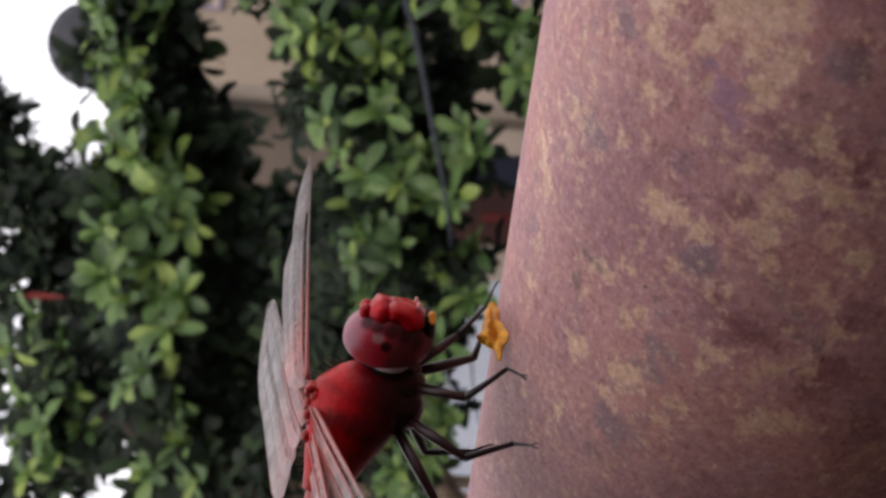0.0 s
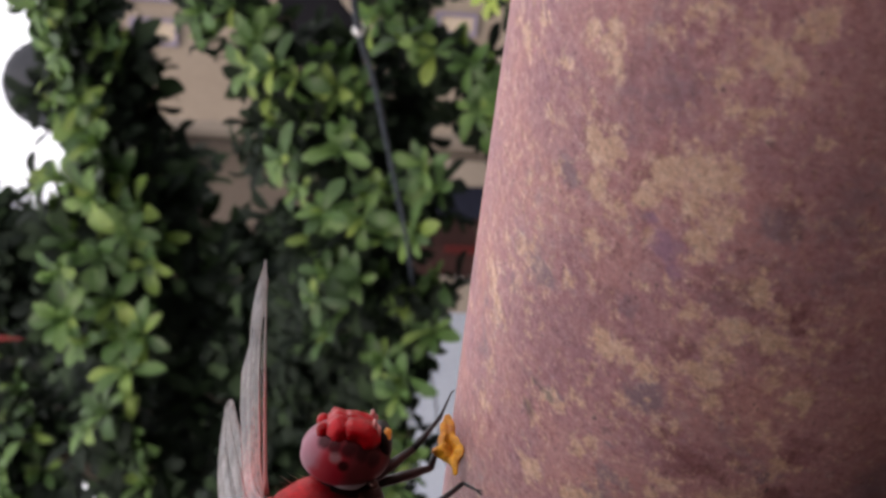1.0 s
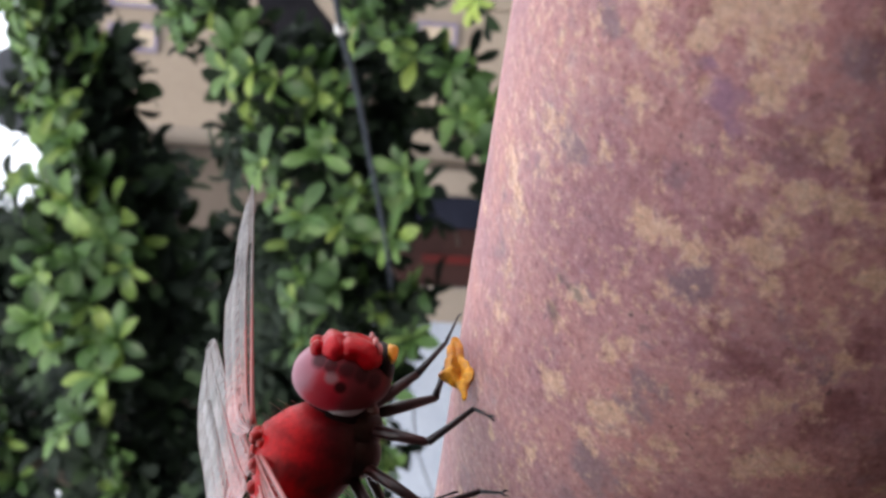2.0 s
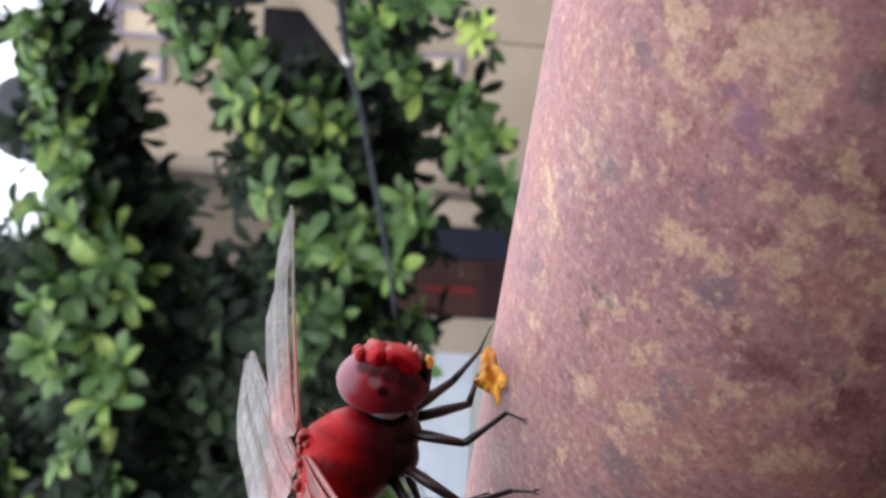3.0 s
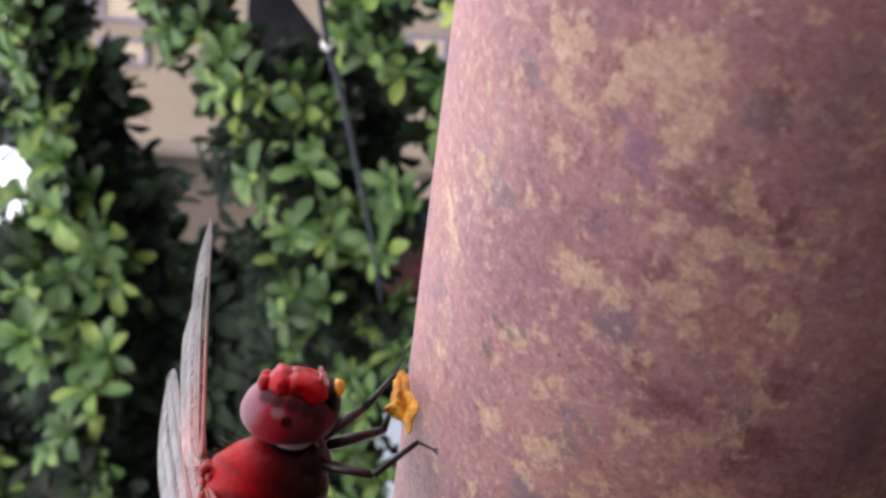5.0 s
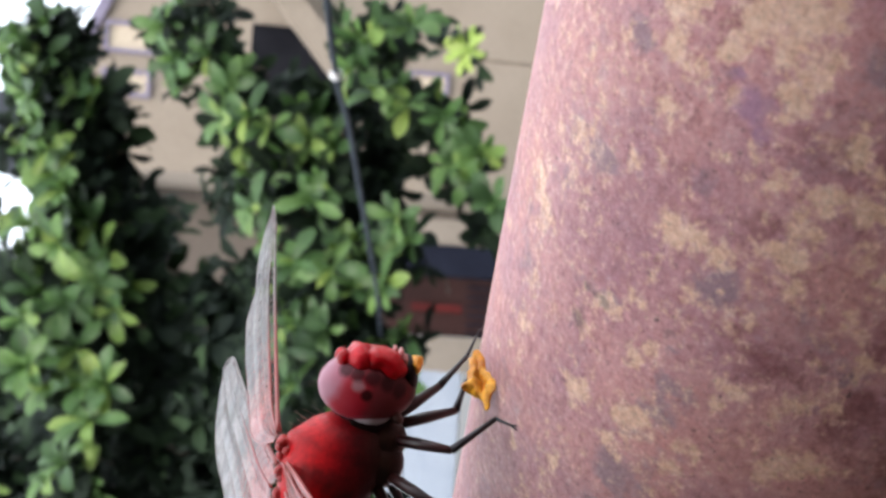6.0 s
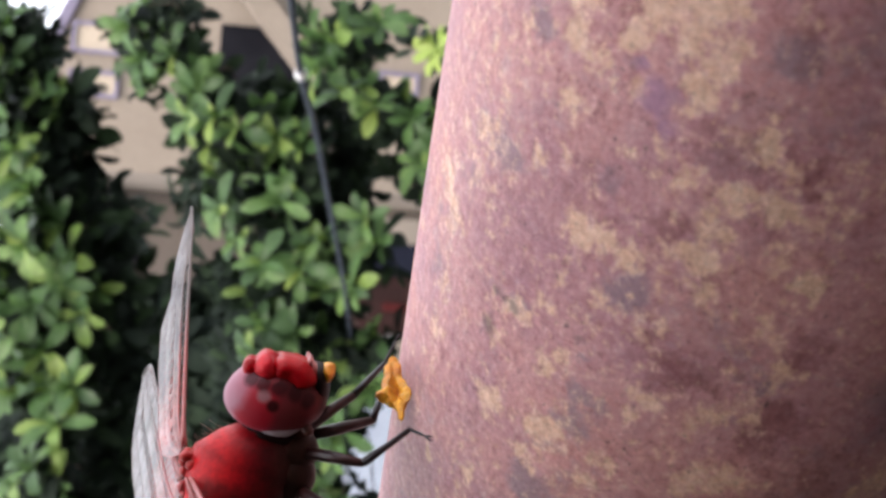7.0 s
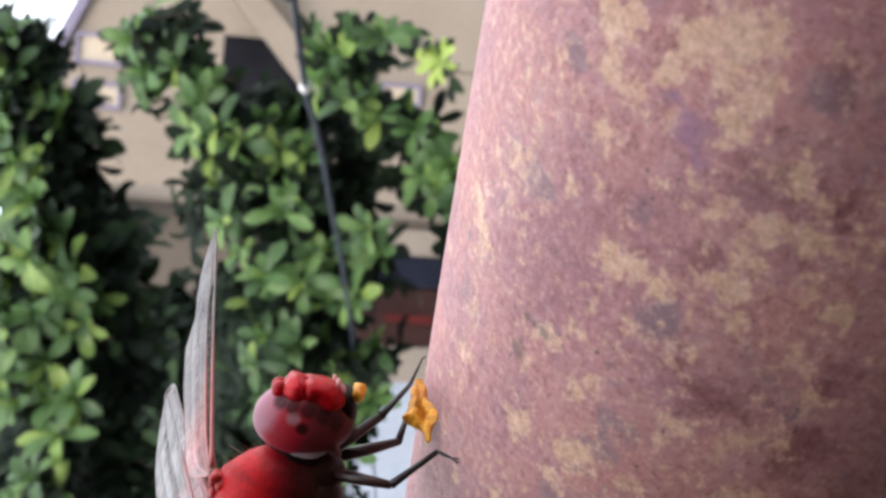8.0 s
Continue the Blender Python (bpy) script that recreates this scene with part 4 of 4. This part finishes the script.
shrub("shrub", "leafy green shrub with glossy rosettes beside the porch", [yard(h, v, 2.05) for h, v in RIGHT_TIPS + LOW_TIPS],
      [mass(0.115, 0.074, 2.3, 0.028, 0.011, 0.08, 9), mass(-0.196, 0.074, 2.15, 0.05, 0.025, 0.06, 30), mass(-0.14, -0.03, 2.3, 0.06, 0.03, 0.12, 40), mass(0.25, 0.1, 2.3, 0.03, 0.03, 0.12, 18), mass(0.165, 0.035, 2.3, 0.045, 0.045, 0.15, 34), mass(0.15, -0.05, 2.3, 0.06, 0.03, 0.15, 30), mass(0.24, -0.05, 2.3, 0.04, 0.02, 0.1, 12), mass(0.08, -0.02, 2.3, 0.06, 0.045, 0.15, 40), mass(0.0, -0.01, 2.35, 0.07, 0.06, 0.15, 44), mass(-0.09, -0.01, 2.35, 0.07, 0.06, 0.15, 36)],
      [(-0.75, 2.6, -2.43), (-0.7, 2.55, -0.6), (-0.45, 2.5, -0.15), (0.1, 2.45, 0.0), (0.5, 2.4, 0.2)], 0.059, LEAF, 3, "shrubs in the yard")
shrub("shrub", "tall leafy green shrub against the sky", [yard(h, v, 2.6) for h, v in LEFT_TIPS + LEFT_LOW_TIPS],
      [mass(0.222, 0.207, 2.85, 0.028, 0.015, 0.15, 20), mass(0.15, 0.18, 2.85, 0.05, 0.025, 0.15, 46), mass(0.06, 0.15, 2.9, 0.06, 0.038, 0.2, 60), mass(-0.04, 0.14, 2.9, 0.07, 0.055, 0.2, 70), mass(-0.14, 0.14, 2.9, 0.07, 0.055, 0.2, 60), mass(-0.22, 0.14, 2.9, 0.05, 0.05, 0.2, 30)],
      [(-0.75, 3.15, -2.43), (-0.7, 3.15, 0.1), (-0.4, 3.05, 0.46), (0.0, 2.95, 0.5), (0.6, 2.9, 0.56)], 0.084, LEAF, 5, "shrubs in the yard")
# both back trees use the dark leaf copy, so their shade is painted in
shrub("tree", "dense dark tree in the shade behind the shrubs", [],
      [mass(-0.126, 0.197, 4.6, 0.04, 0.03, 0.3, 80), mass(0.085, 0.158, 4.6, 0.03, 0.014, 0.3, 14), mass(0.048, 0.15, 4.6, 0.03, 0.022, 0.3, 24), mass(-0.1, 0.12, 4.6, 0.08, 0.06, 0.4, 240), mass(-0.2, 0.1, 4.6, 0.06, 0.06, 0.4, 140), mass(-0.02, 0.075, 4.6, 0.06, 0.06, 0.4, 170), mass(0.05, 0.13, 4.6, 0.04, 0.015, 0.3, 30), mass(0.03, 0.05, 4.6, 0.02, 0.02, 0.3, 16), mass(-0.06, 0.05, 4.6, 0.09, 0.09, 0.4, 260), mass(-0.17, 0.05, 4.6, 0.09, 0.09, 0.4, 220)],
      [(-0.98, 5.0, -2.43), (-0.93, 5.0, 0.0), (-0.7, 5.1, 0.4)], 0.15, LEAF_SHADED, 7)
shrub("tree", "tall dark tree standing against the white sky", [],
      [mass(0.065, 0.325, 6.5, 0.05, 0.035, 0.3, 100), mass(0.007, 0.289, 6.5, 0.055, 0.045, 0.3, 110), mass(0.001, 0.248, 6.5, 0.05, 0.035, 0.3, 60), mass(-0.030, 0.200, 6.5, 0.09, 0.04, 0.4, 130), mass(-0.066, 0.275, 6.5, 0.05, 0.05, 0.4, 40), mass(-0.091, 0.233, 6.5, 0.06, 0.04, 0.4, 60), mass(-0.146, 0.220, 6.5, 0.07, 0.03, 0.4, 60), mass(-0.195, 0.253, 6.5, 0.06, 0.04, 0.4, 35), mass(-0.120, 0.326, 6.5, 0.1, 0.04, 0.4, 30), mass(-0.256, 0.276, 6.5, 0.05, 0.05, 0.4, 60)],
      [(-1.9, 6.8, -2.43), (-1.8, 6.8, 0.0), (-1.2, 6.7, 1.4)], 0.16, LEAF_SHADED, 9)
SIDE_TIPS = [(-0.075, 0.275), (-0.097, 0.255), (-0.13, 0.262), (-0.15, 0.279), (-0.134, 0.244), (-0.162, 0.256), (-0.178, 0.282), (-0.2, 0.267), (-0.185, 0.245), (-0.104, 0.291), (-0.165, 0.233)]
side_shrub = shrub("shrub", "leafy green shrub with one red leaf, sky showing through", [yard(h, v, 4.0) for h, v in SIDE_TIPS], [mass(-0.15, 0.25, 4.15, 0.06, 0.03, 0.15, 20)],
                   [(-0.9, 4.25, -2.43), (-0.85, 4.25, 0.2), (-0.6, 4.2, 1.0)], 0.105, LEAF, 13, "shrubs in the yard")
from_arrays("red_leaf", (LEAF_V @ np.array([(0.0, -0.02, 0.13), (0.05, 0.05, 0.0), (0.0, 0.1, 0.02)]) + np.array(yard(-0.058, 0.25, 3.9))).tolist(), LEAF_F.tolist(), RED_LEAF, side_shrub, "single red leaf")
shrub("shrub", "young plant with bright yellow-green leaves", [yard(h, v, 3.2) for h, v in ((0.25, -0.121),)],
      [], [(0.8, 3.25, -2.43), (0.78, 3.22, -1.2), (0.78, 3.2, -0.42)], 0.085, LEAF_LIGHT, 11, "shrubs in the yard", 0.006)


# ---- the house across the yard ----
def house():
    d = 10.0
    h = new("house")
    h.matrix_world = YARD
    tagged(h, "beige plastered house with small framed windows", "house")
    x0, z0, top = 1.27, -2.431, 1.72
    gable = [(x0, z0), (4.6, z0), (4.6, 0.98), (1.95, 2.09), (1.95, top), (x0, top)]
    bm = bmesh.new()
    add_loft(bm, [[Vector((x, y, z)) for x, z in gable] for y in (d, d + 0.25)])
    part("wall", bm, PLASTER, h, smooth=False)
    slope = Vector((2.5, 0, -1.05)).normalized()
    up = Vector((-slope.z, 0, slope.x))
    bm = bmesh.new()
    ends = (Vector((1.93, d, 2.105)), Vector((4.7, d, 0.94)))
    add_loft(bm, [[p + up * a + Vector((0, b, 0)) for a, b in ((-0.05, -0.06), (0.04, -0.06), (0.04, 0.3), (-0.05, 0.3))] for p in ends])
    part("verge", bm, VIOLET, h, "violet-grey board along the sloping roof edge", smooth=False)
    box("wall", (x0, d + 0.25, z0), (x0 + 0.25, d + 5, top), PLASTER, h)
    box("wall", (0.1, d + 1.2, z0), (x0 - 0.01, d + 1.45, 1.7), PLASTER_SHADED, h, 0.0, "set-back plaster wall with its shade in the colour")
    box("eave", (x0 - 0.3, d + 0.26, top), (1.94, d + 5, top + 0.08), CREAM, h, 0.02, "cream-painted eave slab")
    for x, z, w, t in ((2.25, 1.4, 0.2, 0.36), (1.89, 1.42, 0.16, 0.34), (2.13, -1.04, 0.13, 0.28)):
        win = box("window", (x, d - 0.02, z), (x + w, d - 0.006, z + t), CREAM, h, 0.0, "small window with a violet-grey frame")
        bm = bmesh.new()
        b = 0.03
        add_box(bm, (x - b, d - 0.05, z - b), (x + w + b, d - 0.004, z))
        add_box(bm, (x - b, d - 0.05, z + t), (x + w + b, d - 0.004, z + t + b))
        add_box(bm, (x - b, d - 0.05, z), (x, d - 0.004, z + t))
        add_box(bm, (x + w, d - 0.05, z), (x + w + b, d - 0.004, z + t))
        part("frame", bm, VIOLET, win, smooth=False)
    box("stairwell", (1.3, d + 5.05, z0), (2.8, d + 6.9, 2.68), PLASTER, h)
    # no recess here: flat dark sheets carry the shade of the unlit interior
    box("opening", (1.86, d - 0.05, -0.6), (2.56, d - 0.004, 0.6), DARK, h, 0.0, "dark sheet painted as an unlit doorway")
    box("opening", (0.31, d + 1.15, 1.26), (1.07, d + 1.19, 1.56), DARK, h, 0.0, "dark sheet painted as an unlit window opening")
    bm = bmesh.new()
    run = Vector((0.63, 0, 0.54)).normalized()
    rise = Vector((-run.z, 0, run.x))
    a, b = Vector((2.1, 0, -0.25)), Vector((2.95, 0, 0.49))
    add_loft(bm, [[p + rise * 0.1 + Vector((0, d - 0.25, 0)), p + rise * 0.1 + Vector((0, d - 0.06, 0)), p - rise * 0.1 + Vector((0, d - 0.06, 0)), p - rise * 0.1 + Vector((0, d - 0.25, 0))] for p in (a, b)])
    part("stringer", bm, PLASTER, h, "beige sloping stair side", smooth=False)


house()


def cable():
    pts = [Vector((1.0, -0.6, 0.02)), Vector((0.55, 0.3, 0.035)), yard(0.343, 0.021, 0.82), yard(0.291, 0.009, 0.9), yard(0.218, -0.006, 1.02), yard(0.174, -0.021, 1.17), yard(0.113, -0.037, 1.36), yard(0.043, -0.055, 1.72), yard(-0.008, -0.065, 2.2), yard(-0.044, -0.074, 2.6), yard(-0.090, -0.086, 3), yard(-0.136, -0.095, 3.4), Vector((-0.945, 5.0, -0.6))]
    bm = bmesh.new()
    line = smooth_line(pts, 8)
    add_tube(bm, line, [0.0028] * len(line), 10)
    ob = part("cable", bm, CABLE)
    ob.matrix_world = YARD
    tagged(ob, "thin blue-grey cable slung across the shrubs", "cable")
    for p in (pts[4], pts[8]):
        bm = bmesh.new()
        add_ball(bm, p, (0.0062, 0.006, 0.0055), None, 12, 8)
        part("tie", bm, STRING, ob, "white knot of string on the cable")


cable()


def gate():
    d = 9.0
    g = new("gate")
    g.matrix_world = YARD
    tagged(g, "dark maroon metal gate with a red band beside a pillar", "gate")
    z0 = -2.431
    box("pillar", (0.76, d, z0), (0.95, d + 0.3, -0.42), PLASTER, g, 0.02, "beige-plastered gate pillar")
    box("post", (0.52, d + 0.02, z0), (0.757, d + 0.2, -0.4), NAVY, g, 0.01, "navy-blue gate post")
    leaf = box("panel", (0.07, d + 0.06, z0 + 0.08), (0.517, d + 0.1, -0.5), MAROON, g, 0.004)
    box("band", (0.25, d + 0.03, -1.18), (0.31, d + 0.057, -0.8), SCARLET, leaf, 0.004, "bright red band")
    for k in range(6):
        box("rib", (0.09 + 0.07 * k, d + 0.035, z0 + 0.1), (0.105 + 0.07 * k, d + 0.057, -1.22), NAVY, leaf)
    box("post", (-0.2, d + 0.02, z0), (0.067, d + 0.2, -0.5), PLASTER, g, 0.01, "beige-plastered gate post")


gate()


def far_wall():
    ob = box("boundary_wall", (-14, 18, -2.431), (0.0, 18.3, -0.7), LIME, None, 0.03)
    ob.matrix_world = YARD
    tagged(ob, "long low bluish-white boundary wall across the lane", "wall")


far_wall()


def tank():
    t = new("water_tank")
    d = 16.0
    t.matrix_world = YARD @ Matrix.Translation(yard(0.149, 0.205, d))
    tagged(t, "black plastic water tank with a domed top", "tank")
    bm = bmesh.new()
    prof = [(0.6, -0.6), (0.6, 0.4), (0.59, 0.58), (0.56, 0.74), (0.5, 0.89), (0.4, 1.01), (0.28, 1.09), (0.15, 1.13), (0.02, 1.145)]
    add_loft(bm, [circle(Vector((0, 0, z)), Vector((0, 0, 1)), r, r, 40, Vector((0, 1, 0))) for r, z in prof])
    part("body", bm, PLASTIC, t)
    bm = bmesh.new()
    add_loft(bm, [circle(Vector((0, 0, z)), Vector((0, 0, 1)), r, r, 28, Vector((0, 1, 0))) for r, z in ((0.15, 1.08), (0.16, 1.125), (0.15, 1.142), (0.1, 1.152), (0.02, 1.156))])
    part("lid", bm, PLASTIC, t, "round screw-on lid")
    for height in (0.3, -0.1):
        bm = bmesh.new()
        add_loft(bm, [circle(Vector((0, 0, height + z)), Vector((0, 0, 1)), r, r, 40, Vector((0, 1, 0))) for r, z in ((0.597, -0.03), (0.612, -0.015), (0.612, 0.015), (0.597, 0.03))])
        part("band", bm, PLASTIC, t)


tank()


def motions():
    opened = [(0.0, 0.15), (0.5, 0.3), (1.0, 0.1), (1.6, 0.5), (2.3, 0.5), (2.6, 0.25), (3.1, 0.2), (3.3, 0.5), (3.7, 0.7), (4.0, 0.0), (4.2, 0.6), (4.8, 0.3), (5.3, 0.9), (5.6, 0.6), (5.9, 0.5), (6.4, 0.8), (6.9, 0.6), (7.4, 1.0), (7.8, 0.8), (8.0, 0.9)]
    walk(MOUTH, [(t, pose(0.00022 * k, -0.00015 * k, -0.0003 * k, 0, 4 * k, 0)) for t, k in opened])


motions()
